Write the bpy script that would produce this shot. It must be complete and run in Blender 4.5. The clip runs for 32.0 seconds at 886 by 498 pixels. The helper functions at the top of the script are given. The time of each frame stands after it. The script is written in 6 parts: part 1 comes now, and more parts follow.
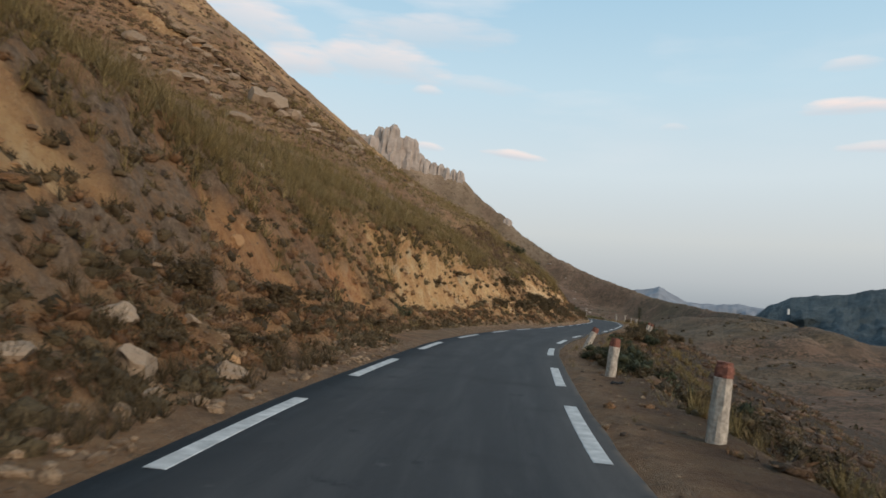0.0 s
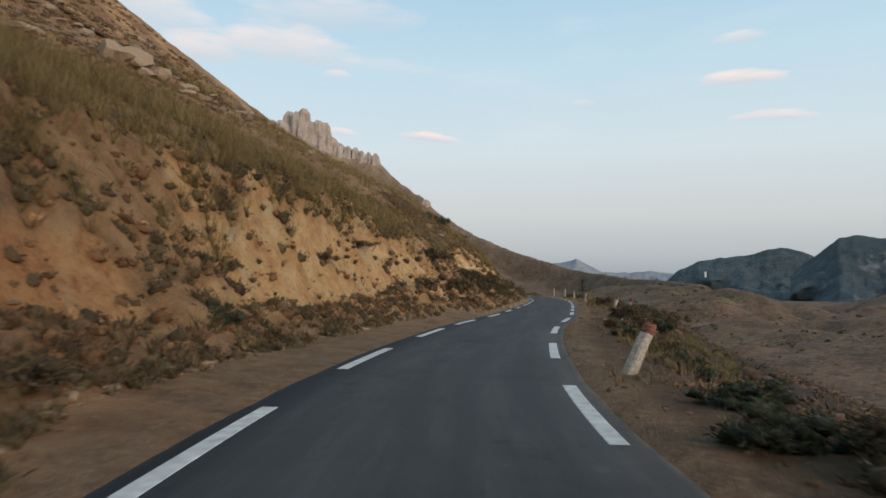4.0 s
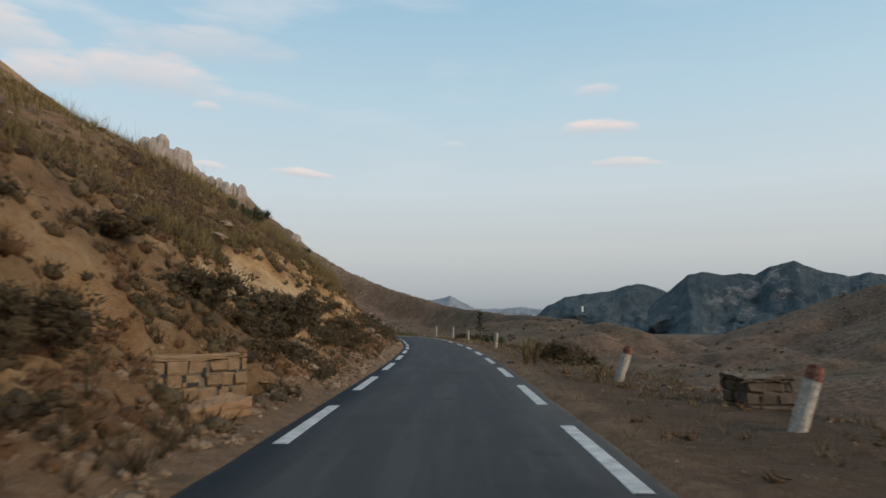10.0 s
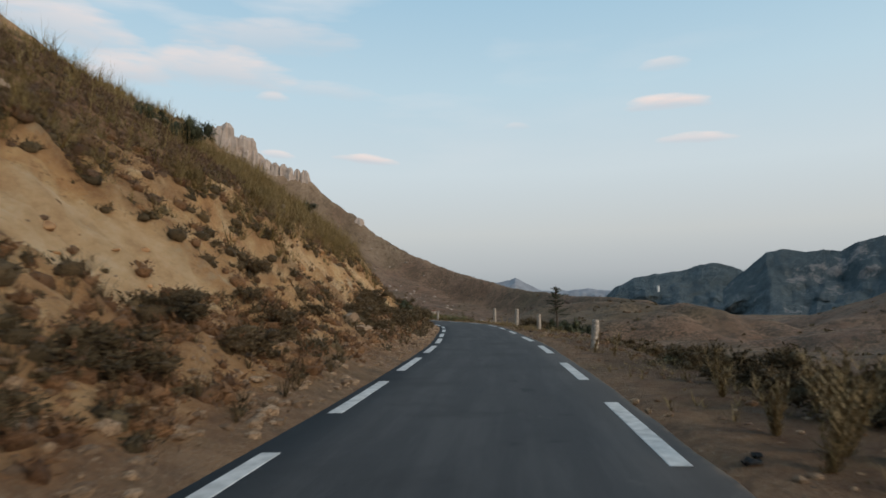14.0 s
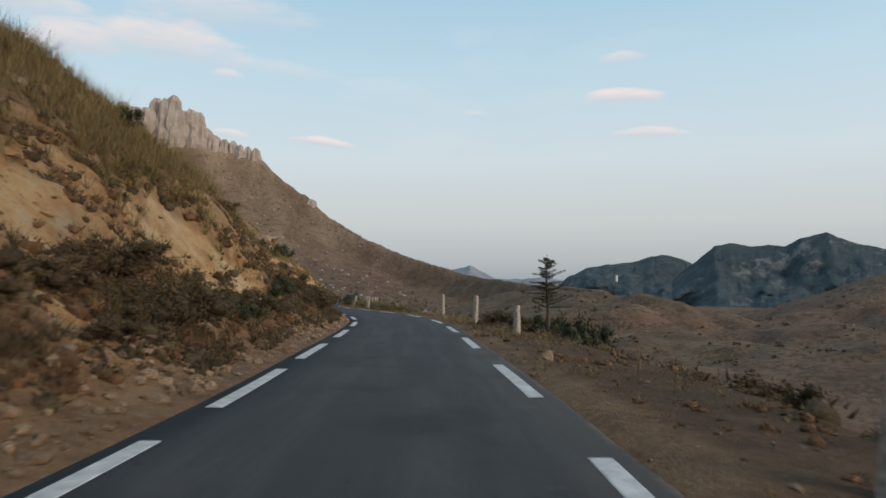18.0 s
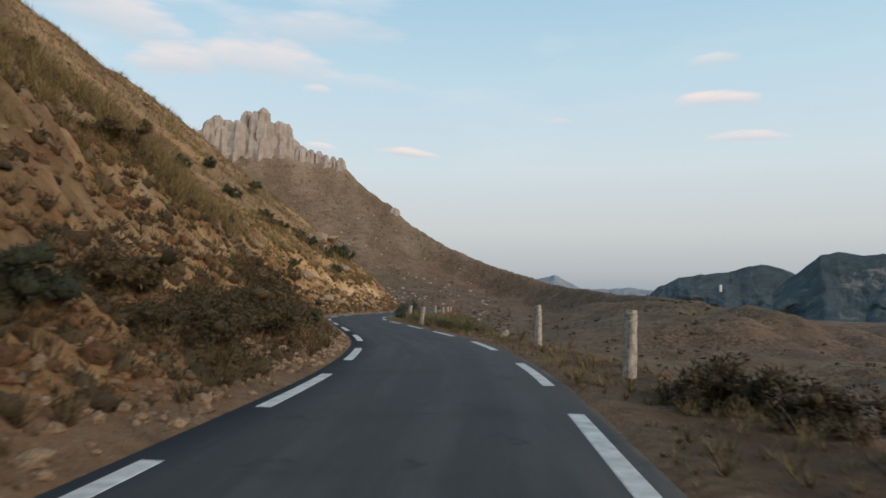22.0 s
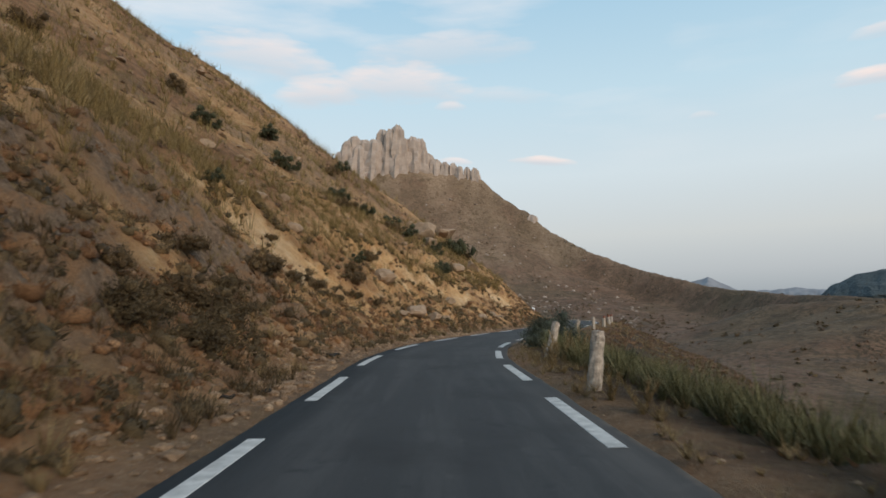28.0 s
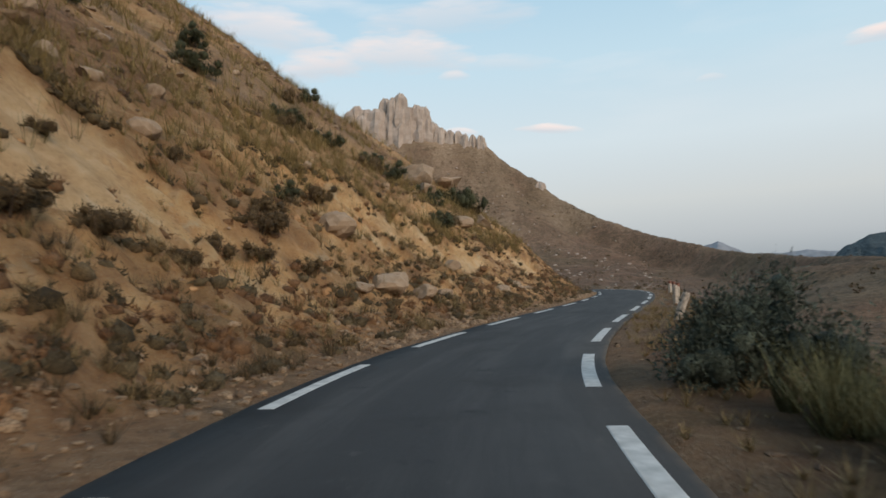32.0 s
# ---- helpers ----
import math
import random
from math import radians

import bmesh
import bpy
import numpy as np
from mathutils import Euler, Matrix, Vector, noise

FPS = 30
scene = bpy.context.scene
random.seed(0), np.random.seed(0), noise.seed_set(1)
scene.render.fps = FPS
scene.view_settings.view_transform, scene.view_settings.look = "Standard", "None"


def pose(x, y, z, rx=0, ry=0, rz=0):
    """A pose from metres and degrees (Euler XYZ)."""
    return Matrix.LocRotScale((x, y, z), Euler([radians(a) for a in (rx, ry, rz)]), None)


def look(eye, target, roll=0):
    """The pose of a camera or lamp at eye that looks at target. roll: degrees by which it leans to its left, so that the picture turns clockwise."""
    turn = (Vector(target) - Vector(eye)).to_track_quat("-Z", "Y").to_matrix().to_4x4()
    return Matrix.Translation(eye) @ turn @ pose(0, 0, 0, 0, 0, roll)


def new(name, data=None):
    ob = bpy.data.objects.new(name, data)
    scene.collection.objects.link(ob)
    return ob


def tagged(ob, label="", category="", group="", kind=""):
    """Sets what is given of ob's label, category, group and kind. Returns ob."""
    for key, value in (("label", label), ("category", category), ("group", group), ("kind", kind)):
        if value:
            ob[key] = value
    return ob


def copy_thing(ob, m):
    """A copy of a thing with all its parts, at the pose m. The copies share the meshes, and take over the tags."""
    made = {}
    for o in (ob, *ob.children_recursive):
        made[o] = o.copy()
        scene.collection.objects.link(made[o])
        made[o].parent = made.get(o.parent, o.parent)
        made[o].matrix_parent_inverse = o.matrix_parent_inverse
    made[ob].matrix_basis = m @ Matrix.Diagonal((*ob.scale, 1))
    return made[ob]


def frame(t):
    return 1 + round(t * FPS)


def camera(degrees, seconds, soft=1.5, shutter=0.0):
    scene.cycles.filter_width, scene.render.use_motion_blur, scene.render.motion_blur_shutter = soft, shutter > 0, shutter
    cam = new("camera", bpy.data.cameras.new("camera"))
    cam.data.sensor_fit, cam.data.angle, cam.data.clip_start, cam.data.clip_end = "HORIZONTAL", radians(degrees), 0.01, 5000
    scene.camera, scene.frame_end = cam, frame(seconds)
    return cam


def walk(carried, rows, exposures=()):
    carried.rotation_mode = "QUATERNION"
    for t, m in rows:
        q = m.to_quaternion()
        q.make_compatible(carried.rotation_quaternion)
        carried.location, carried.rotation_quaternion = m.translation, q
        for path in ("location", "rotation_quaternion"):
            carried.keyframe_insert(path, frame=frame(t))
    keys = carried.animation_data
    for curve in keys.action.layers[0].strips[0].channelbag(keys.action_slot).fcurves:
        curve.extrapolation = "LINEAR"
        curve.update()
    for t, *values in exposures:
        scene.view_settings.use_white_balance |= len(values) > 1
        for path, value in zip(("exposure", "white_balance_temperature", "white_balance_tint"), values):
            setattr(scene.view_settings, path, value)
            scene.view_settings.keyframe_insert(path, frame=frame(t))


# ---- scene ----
cam = camera(68.18, 32.0, soft=1.6, shutter=0.45)
PATH = [
    (0.0, look((0.058, 0.001, 1.527), (1.75, 49.81, 5.28), 4.7)),
    (0.5, look((0.186, 1.475, 1.554), (2.37, 51.32, 4.79), 4.49)),
    (1.0, look((0.260, 2.981, 1.524), (2.88, 52.83, 4.46), 3.17)),
    (1.5, look((0.368, 4.499, 1.552), (3.67, 54.26, 5.16), 2.89)),
    (2.0, look((0.556, 6.099, 1.538), (3.90, 55.88, 4.75), 2.78)),
    (2.5, look((0.699, 7.996, 1.467), (5.65, 57.62, 5.05), 2.76)),
    (4.5, look((2.292, 17.014, 1.477), (10.64, 66.24, 4.17), 1.05)),
    (5.0, look((2.788, 19.283, 1.480), (12.31, 68.25, 4.81), 3.92)),
    (5.5, look((3.310, 21.641, 1.541), (14.68, 70.28, 3.81), 4.16)),
    (6.0, look((3.934, 24.000, 1.525), (16.44, 72.31, 4.64), 1.39)),
    (6.5, look((4.491, 26.357, 1.469), (18.78, 74.22, 3.76), 1.81)),
    (7.0, look((5.127, 28.768, 1.444), (21.60, 75.89, 4.29), 1.04)),
    (7.5, look((5.911, 31.195, 1.392), (22.82, 78.20, 3.61), 1.24)),
    (8.0, look((6.628, 33.522, 1.395), (21.55, 81.17, 4.12), 1.13)),
    (8.5, look((7.510, 35.907, 1.416), (23.71, 83.12, 4.42), 2.80)),
    (9.0, look((8.497, 38.310, 1.436), (21.48, 86.24, 7.26), 4.25)),
    (9.5, look((9.343, 40.716, 1.416), (23.83, 88.30, 6.48), 3.80)),
    (10.0, look((10.353, 43.051, 1.468), (27.25, 89.76, 7.18), -0.06)),
    (10.5, look((11.290, 45.404, 1.468), (27.14, 92.53, 6.75), 0.47)),
    (11.0, look((12.141, 47.688, 1.484), (26.97, 95.15, 6.69), 0.33)),
    (11.5, look((12.926, 49.835, 1.437), (25.92, 97.85, 6.54), 0.12)),
    (12.0, look((13.743, 51.840, 1.440), (27.25, 99.76, 6.03), 0.25)),
    (12.5, look((14.565, 53.930, 1.438), (26.93, 102.24, 5.10), 1.20)),
    (13.0, look((15.398, 56.080, 1.437), (27.96, 104.24, 6.20), 0.72)),
    (13.5, look((16.242, 58.236, 1.418), (28.72, 106.43, 6.05), 0.36)),
    (14.0, look((17.065, 60.346, 1.399), (29.30, 108.62, 5.85), -0.63)),
    (14.5, look((17.827, 62.455, 1.393), (29.90, 110.83, 5.19), -1.00)),
    (15.0, look((18.555, 64.541, 1.394), (30.34, 113.01, 4.78), -1.42)),
    (15.5, look((19.289, 66.718, 1.358), (32.15, 114.93, 4.49), -0.30)),
    (17.5, look((22.398, 75.221, 1.336), (37.37, 122.81, 4.62), 0.13)),
    (18.0, look((23.167, 77.294, 1.309), (38.68, 124.70, 4.72), 0.55)),
    (18.5, look((23.821, 79.369, 1.263), (36.39, 127.60, 5.26), 0.24)),
    (19.0, look((24.506, 81.399, 1.326), (37.86, 129.42, 5.29), 0.47)),
    (19.5, look((25.253, 83.422, 1.277), (39.32, 131.31, 4.32), -0.07)),
    (20.0, look((25.884, 85.486, 1.325), (38.64, 133.68, 5.18), 1.01)),
    (20.5, look((26.563, 87.624, 1.328), (38.65, 136.00, 5.09), 0.90)),
    (21.0, look((27.181, 89.882, 1.321), (38.09, 138.56, 4.62), 1.37)),
    (21.5, look((27.800, 92.056, 1.344), (37.64, 140.94, 4.95), 1.52)),
    (22.0, look((28.321, 94.236, 1.326), (37.66, 143.19, 5.35), 1.12)),
    (22.5, look((28.854, 96.348, 1.336), (37.84, 145.37, 5.40), 0.02)),
    (23.0, look((29.311, 98.422, 1.340), (38.22, 147.48, 5.02), -0.10)),
    (23.5, look((29.741, 100.430, 1.375), (37.87, 149.58, 5.67), 0.87)),
    (24.0, look((30.155, 102.533, 1.359), (37.46, 151.86, 5.03), 1.16)),
    (24.5, look((30.510, 104.536, 1.366), (36.04, 154.05, 5.64), 1.64)),
    (25.0, look((30.830, 106.535, 1.350), (34.47, 156.26, 5.05), 2.46)),
    (25.5, look((31.084, 108.636, 1.345), (35.79, 158.21, 5.86), 1.70)),
    (27.5, look((31.759, 116.824, 1.392), (31.80, 166.66, 5.41), -1.20)),
    (28.0, look((31.786, 118.771, 1.375), (30.56, 168.53, 6.16), -0.80)),
    (28.5, look((31.770, 120.770, 1.415), (30.05, 170.44, 6.88), -0.58)),
    (29.0, look((31.704, 122.831, 1.420), (29.11, 172.60, 5.47), -0.31)),
    (29.5, look((31.737, 124.924, 1.408), (29.31, 174.75, 4.82), -1.18)),
    (30.0, look((31.727, 126.958, 1.409), (30.78, 176.87, 4.21), -1.67)),
    (30.5, look((31.741, 128.989, 1.396), (30.13, 178.85, 4.79), -2.05)),
    (31.0, look((31.713, 131.054, 1.390), (29.63, 180.89, 4.86), -1.77)),
    (31.5, look((31.746, 133.168, 1.386), (30.29, 183.03, 4.74), -2.75)),
    (32.0, look((31.787, 135.286, 1.372), (29.91, 185.18, 3.99), -2.21)),
]
EXPOSURES = ((0, 0.1), (5, 0.12), (9, -0.03), (11, -0.07), (15, 0.0), (25, 0.08), (32, 0.13))
walk(cam, PATH, EXPOSURES)

# ---- light ----
world = bpy.data.worlds.new("world")
scene.world = world
world.use_nodes = True
wn, wl = world.node_tree.nodes, world.node_tree.links
wn.clear()
w_out = wn.new("ShaderNodeOutputWorld")
w_bg = wn.new("ShaderNodeBackground")
w_bg.inputs[1].default_value = 0.1
sky = wn.new("ShaderNodeTexSky")
sky.sky_type = "NISHITA"
sky.sun_disc = False
sky.sun_elevation = radians(20)
sky.sun_rotation = radians(125)
sky.altitude = 800


def srgb(*c):
    return tuple(((v / 255 + 0.055) / 1.055) ** 2.4 if v > 10 else v / 3295 for v in c)


def way(az, el):
    a, e = radians(az), radians(el)
    return Vector((math.sin(a) * math.cos(e), math.cos(a) * math.cos(e), math.sin(e)))


def wmath(op, *ins, clamp=False):
    n = wn.new("ShaderNodeMath")
    n.operation, n.use_clamp = op, clamp
    for k, v in enumerate(ins):
        if isinstance(v, (int, float)):
            n.inputs[k].default_value = v
        else:
            wl.new(v, n.inputs[k])
    return n.outputs[0]


def wdot(v):
    n = wn.new("ShaderNodeVectorMath")
    n.operation = "DOT_PRODUCT"
    wl.new(w_dir, n.inputs[0])
    n.inputs[1].default_value = v
    return n.outputs["Value"]


def wmix(fac, a, b):
    n = wn.new("ShaderNodeMix")
    n.data_type = "RGBA"
    for k, v in ((0, fac), (6, a), (7, b)):
        if isinstance(v, (int, float)):
            n.inputs[k].default_value = v
        elif isinstance(v, tuple):
            n.inputs[k].default_value = (*v, 1)
        else:
            wl.new(v, n.inputs[k])
    return n.outputs[2]


def wnoise(vector, scale, detail=4):
    n = wn.new("ShaderNodeTexNoise")
    n.inputs["Scale"].default_value, n.inputs["Detail"].default_value = scale, detail
    wl.new(vector, n.inputs["Vector"])
    return n.outputs["Fac"]


w_dir = wn.new("ShaderNodeTexCoord").outputs["Generated"]
w_flat = wn.new("ShaderNodeMapping")
w_flat.inputs["Scale"].default_value = (1.0, 1.0, 5.0)
wl.new(w_dir, w_flat.inputs[0])
w_el = wn.new("ShaderNodeSeparateXYZ")
wl.new(w_dir, w_el.inputs[0])
# evening air: grey-blue haze low down, pale above it, clear blue overhead
w_ramp = wn.new("ShaderNodeValToRGB")
stops = [(-0.05, (112, 123, 136)), (0.025, (141, 149, 161)), (0.055, (165, 168, 174)), (0.11, (190, 191, 189)), (0.20, (199, 209, 212)),
         (0.32, (184, 208, 219)), (0.46, (158, 194, 215)), (1.0, (116, 160, 194))]
els = w_ramp.color_ramp.elements
while len(els) < len(stops):
    els.new(0.5)
for e, (p, c) in zip(els, stops):
    e.position, e.color = (p + 0.1) / 1.1, (*srgb(*c), 1)
wl.new(wmath("DIVIDE", wmath("ADD", w_el.outputs[2], 0.1), 1.1), w_ramp.inputs[0])
w_air = wmix(0.02, w_ramp.outputs[0], sky.outputs[0])
wisps = wmath("MULTIPLY", wmath("SUBTRACT", wnoise(w_flat.outputs[0], 2.6, 7), 0.47, clamp=True), 4.0, clamp=True)
wisps = wmath("MULTIPLY", wisps, wmath("MULTIPLY", wmath("SUBTRACT", w_el.outputs[2], 0.17, clamp=True), 5.0, clamp=True))
west = wmath("MULTIPLY", wmath("SUBTRACT", wdot(way(-15, 20)), 0.80, clamp=True), 6.0, clamp=True)
w_air = wmix(wmath("MULTIPLY", wisps, wmath("ADD", wmath("MULTIPLY", west, 0.75), 0.25)), w_air, srgb(236, 232, 232))
# small evening clouds: direction, half width, half height in degrees, tilt, strength
for az_, el_, wide_, high_, lean_, much_ in ((33.6, 16.7, 3.5, 0.75, 2, 0.95), (35.8, 13.6, 3.2, 0.5, 3, 0.75), (7.7, 12.9, 3.1, 0.45, 6, 0.85),
                                             (-0.6, 17.8, 1.5, 0.45, 0, 0.5), (-0.2, 13.1, 1.6, 0.4, 5, 0.55), (33.6, 19.7, 2.2, 0.6, 0, 0.4),
                                             (20.8, 15.6, 1.3, 0.35, 0, 0.25), (-12.5, 18.9, 3.6, 1.5, -4, 0.75), (-5.5, 19.8, 7.0, 1.9, 0, 0.65), (-17, 21.5, 6.5, 2.0, 6, 0.6), (-1, 22.5, 8, 1.6, -3, 0.35), (4, 18.6, 5, 0.8, 3, 0.25)):
    mid = way(az_, el_)
    level = Vector((mid.y, -mid.x, 0)).normalized()
    above = level.cross(mid)
    t_ = radians(-lean_)
    u_ = level * math.cos(t_) + above * math.sin(t_)
    v_ = above * math.cos(t_) - level * math.sin(t_)
    px, py = wdot(u_ / radians(wide_)), wdot(v_ / radians(high_))
    ragged = wmath("MULTIPLY", wmath("SUBTRACT", wnoise(w_flat.outputs[0], 22, 5), 0.5), 1.5)
    py = wmath("ADD", py, wmath("MULTIPLY", wmath("MULTIPLY", px, px), 0.35))
    r2 = wmath("ADD", wmath("MULTIPLY", px, px), wmath("MULTIPLY", py, py))
    m_ = wmath("MULTIPLY", wmath("SUBTRACT", wmath("ADD", 1.0, ragged), r2), 1.1, clamp=True)
    front = wmath("GREATER_THAN", wdot(mid), 0.5)
    m_ = wmath("MULTIPLY", wmath("MULTIPLY", m_, much_), front)
    shade_ = wmath("MULTIPLY", wmath("ADD", py, 0.5), 0.8, clamp=True)
    w_air = wmix(m_, w_air, wmix(shade_, srgb(205, 208, 214), srgb(255, 232, 222)))
wl.new(w_air, w_bg.inputs[0])
w_bg.inputs[1].default_value = 1.0
wl.new(w_bg.outputs[0], w_out.inputs[0])
sun = new("sun", bpy.data.lights.new("sun", "SUN"))
sun.data.energy, sun.data.angle, sun.data.color = 2.1, radians(25), (1.0, 0.83, 0.66)
sun.matrix_world = look((60, -40, 45), (0, 40, 0))
scene.view_settings.exposure = 0.0


# ---- materials ----
class Nodes:
    """A small helper round a material's node tree."""

    def __init__(self, name, rough=0.9):
        self.m = bpy.data.materials.new(name)
        self.m.use_nodes = True
        self.t = self.m.node_tree
        self.b = self.t.nodes["Principled BSDF"]
        self.b.inputs["Roughness"].default_value = rough
        self.b.inputs["Specular IOR Level"].default_value = 0.25
        self.pos = self.add("ShaderNodeNewGeometry").outputs["Position"]

    def add(self, kind, operation="", data_type="", blend_type="", interpolation_type="", attribute_name=""):
        n = self.t.nodes.new(kind)
        if operation:
            n.operation = operation
        if data_type:
            n.data_type = data_type
        if blend_type:
            n.blend_type = blend_type
        if interpolation_type:
            n.interpolation_type = interpolation_type
        if attribute_name:
            n.attribute_name = attribute_name
        return n

    def link(self, a, b):
        self.t.links.new(a, b)

    def noise(self, scale, detail=5, rough=0.6, coord=None):
        n = self.add("ShaderNodeTexNoise")
        n.inputs["Scale"].default_value = scale
        n.inputs["Detail"].default_value = detail
        n.inputs["Roughness"].default_value = rough
        self.link(coord or self.pos, n.inputs["Vector"])
        return n.outputs["Fac"]

    def ramp(self, fac, stops):
        n = self.add("ShaderNodeValToRGB")
        e = n.color_ramp.elements
        while len(e) < len(stops):
            e.new(0.5)
        for k, (p, c) in enumerate(stops):
            e[k].position = p
            e[k].color = (*c, 1) if len(c) == 3 else c
        self.link(fac, n.inputs[0])
        return n.outputs[0]

    def mix(self, fac, a, b, how="MIX"):
        n = self.add("ShaderNodeMix", data_type="RGBA", blend_type=how)
        for k, v in ((0, fac), (6, a), (7, b)):
            if isinstance(v, (int, float)):
                n.inputs[k].default_value = v
            elif isinstance(v, tuple):
                n.inputs[k].default_value = (*v, 1)
            else:
                self.link(v, n.inputs[k])
        return n.outputs[2]

    def step(self, fac, low, high):
        n = self.add("ShaderNodeMapRange", interpolation_type="SMOOTHSTEP")
        n.inputs[1].default_value, n.inputs[2].default_value = low, high
        self.link(fac, n.inputs[0])
        return n.outputs[0]

    def attr(self, name):
        return self.add("ShaderNodeAttribute", attribute_name=name).outputs["Fac"]

    def random(self):
        return self.add("ShaderNodeObjectInfo").outputs["Random"]

    def island(self):
        return self.add("ShaderNodeNewGeometry").outputs["Random Per Island"]

    def bump(self, fac, strength=0.4, distance=0.05):
        n = self.add("ShaderNodeBump")
        n.inputs["Strength"].default_value, n.inputs["Distance"].default_value = strength, distance
        self.link(fac, n.inputs["Height"])
        self.link(n.outputs[0], self.b.inputs["Normal"])

    def colour(self, c):
        if isinstance(c, tuple):
            self.b.inputs["Base Color"].default_value = (*c, 1)
        else:
            self.link(c, self.b.inputs["Base Color"])
        return self.m


def plain(name, c, rough=0.6, metal=0.0, vary=0.25, scale=6.0):
    n = Nodes(name, rough)
    n.b.inputs["Metallic"].default_value = metal
    dark = tuple(v * (1 - vary) for v in c)
    return n.colour(n.ramp(n.noise(scale), [(0.35, dark), (0.7, c)]))


def leafy(name, dark, light):
    n = Nodes(name, 0.8)
    c = n.ramp(n.island(), [(0.0, dark), (0.6, light), (1.0, tuple(v * 1.35 for v in light))])
    fine = n.noise(30, 4, 0.75)
    c = n.mix(n.step(fine, 0.42, 0.6), c, n.mix(0.65, c, tuple(0.6 * v for v in dark)))
    n.bump(fine, 1.0, 0.06)
    return n.colour(n.mix(n.step(n.noise(0.35), 0.35, 0.7), c, n.mix(0.5, c, tuple(0.5 * (a + b) for a, b in zip(dark, light)))))


def asphalt():
    """Worn asphalt with wheel tracks along it, patches and dusty edges."""
    n = Nodes("asphalt", 0.85)
    fine, across, along = n.noise(90, 3), n.attr("across"), n.attr("along")
    run = n.add("ShaderNodeCombineXYZ")
    n.link(across, run.inputs[0])
    long = n.add("ShaderNodeMath", operation="MULTIPLY")
    long.inputs[1].default_value = 0.07
    n.link(along, long.inputs[0])
    n.link(long.outputs[0], run.inputs[1])
    c = n.ramp(fine, [(0.3, (0.026, 0.026, 0.0265)), (0.7, (0.051, 0.050, 0.050))])
    streak = n.noise(1.9, 5, 0.65, run.outputs[0])
    c = n.mix(n.step(streak, 0.42, 0.66), c, (0.056, 0.054, 0.053))
    c = n.mix(n.step(n.noise(0.45, 6), 0.48, 0.75), c, (0.027, 0.026, 0.026))
    c = n.mix(n.step(n.noise(1.3, 6, 0.7), 0.6, 0.68), c, (0.024, 0.024, 0.026))
    c = n.mix(n.step(n.noise(2.7, 5, 0.7), 0.63, 0.72), c, (0.070, 0.067, 0.063))
    side = n.add("ShaderNodeMath", operation="ABSOLUTE")
    n.link(across, side.inputs[0])
    dust = n.mix(1.0, n.step(side.outputs[0], 2.05, 2.2), n.step(n.noise(2.2, 6, 0.7), 0.38, 0.62), "MULTIPLY")
    c = n.mix(dust, c, (0.13, 0.098, 0.07))
    n.bump(n.mix(0.3, fine, n.noise(14, 4)), 0.4, 0.012)
    return n.colour(c)


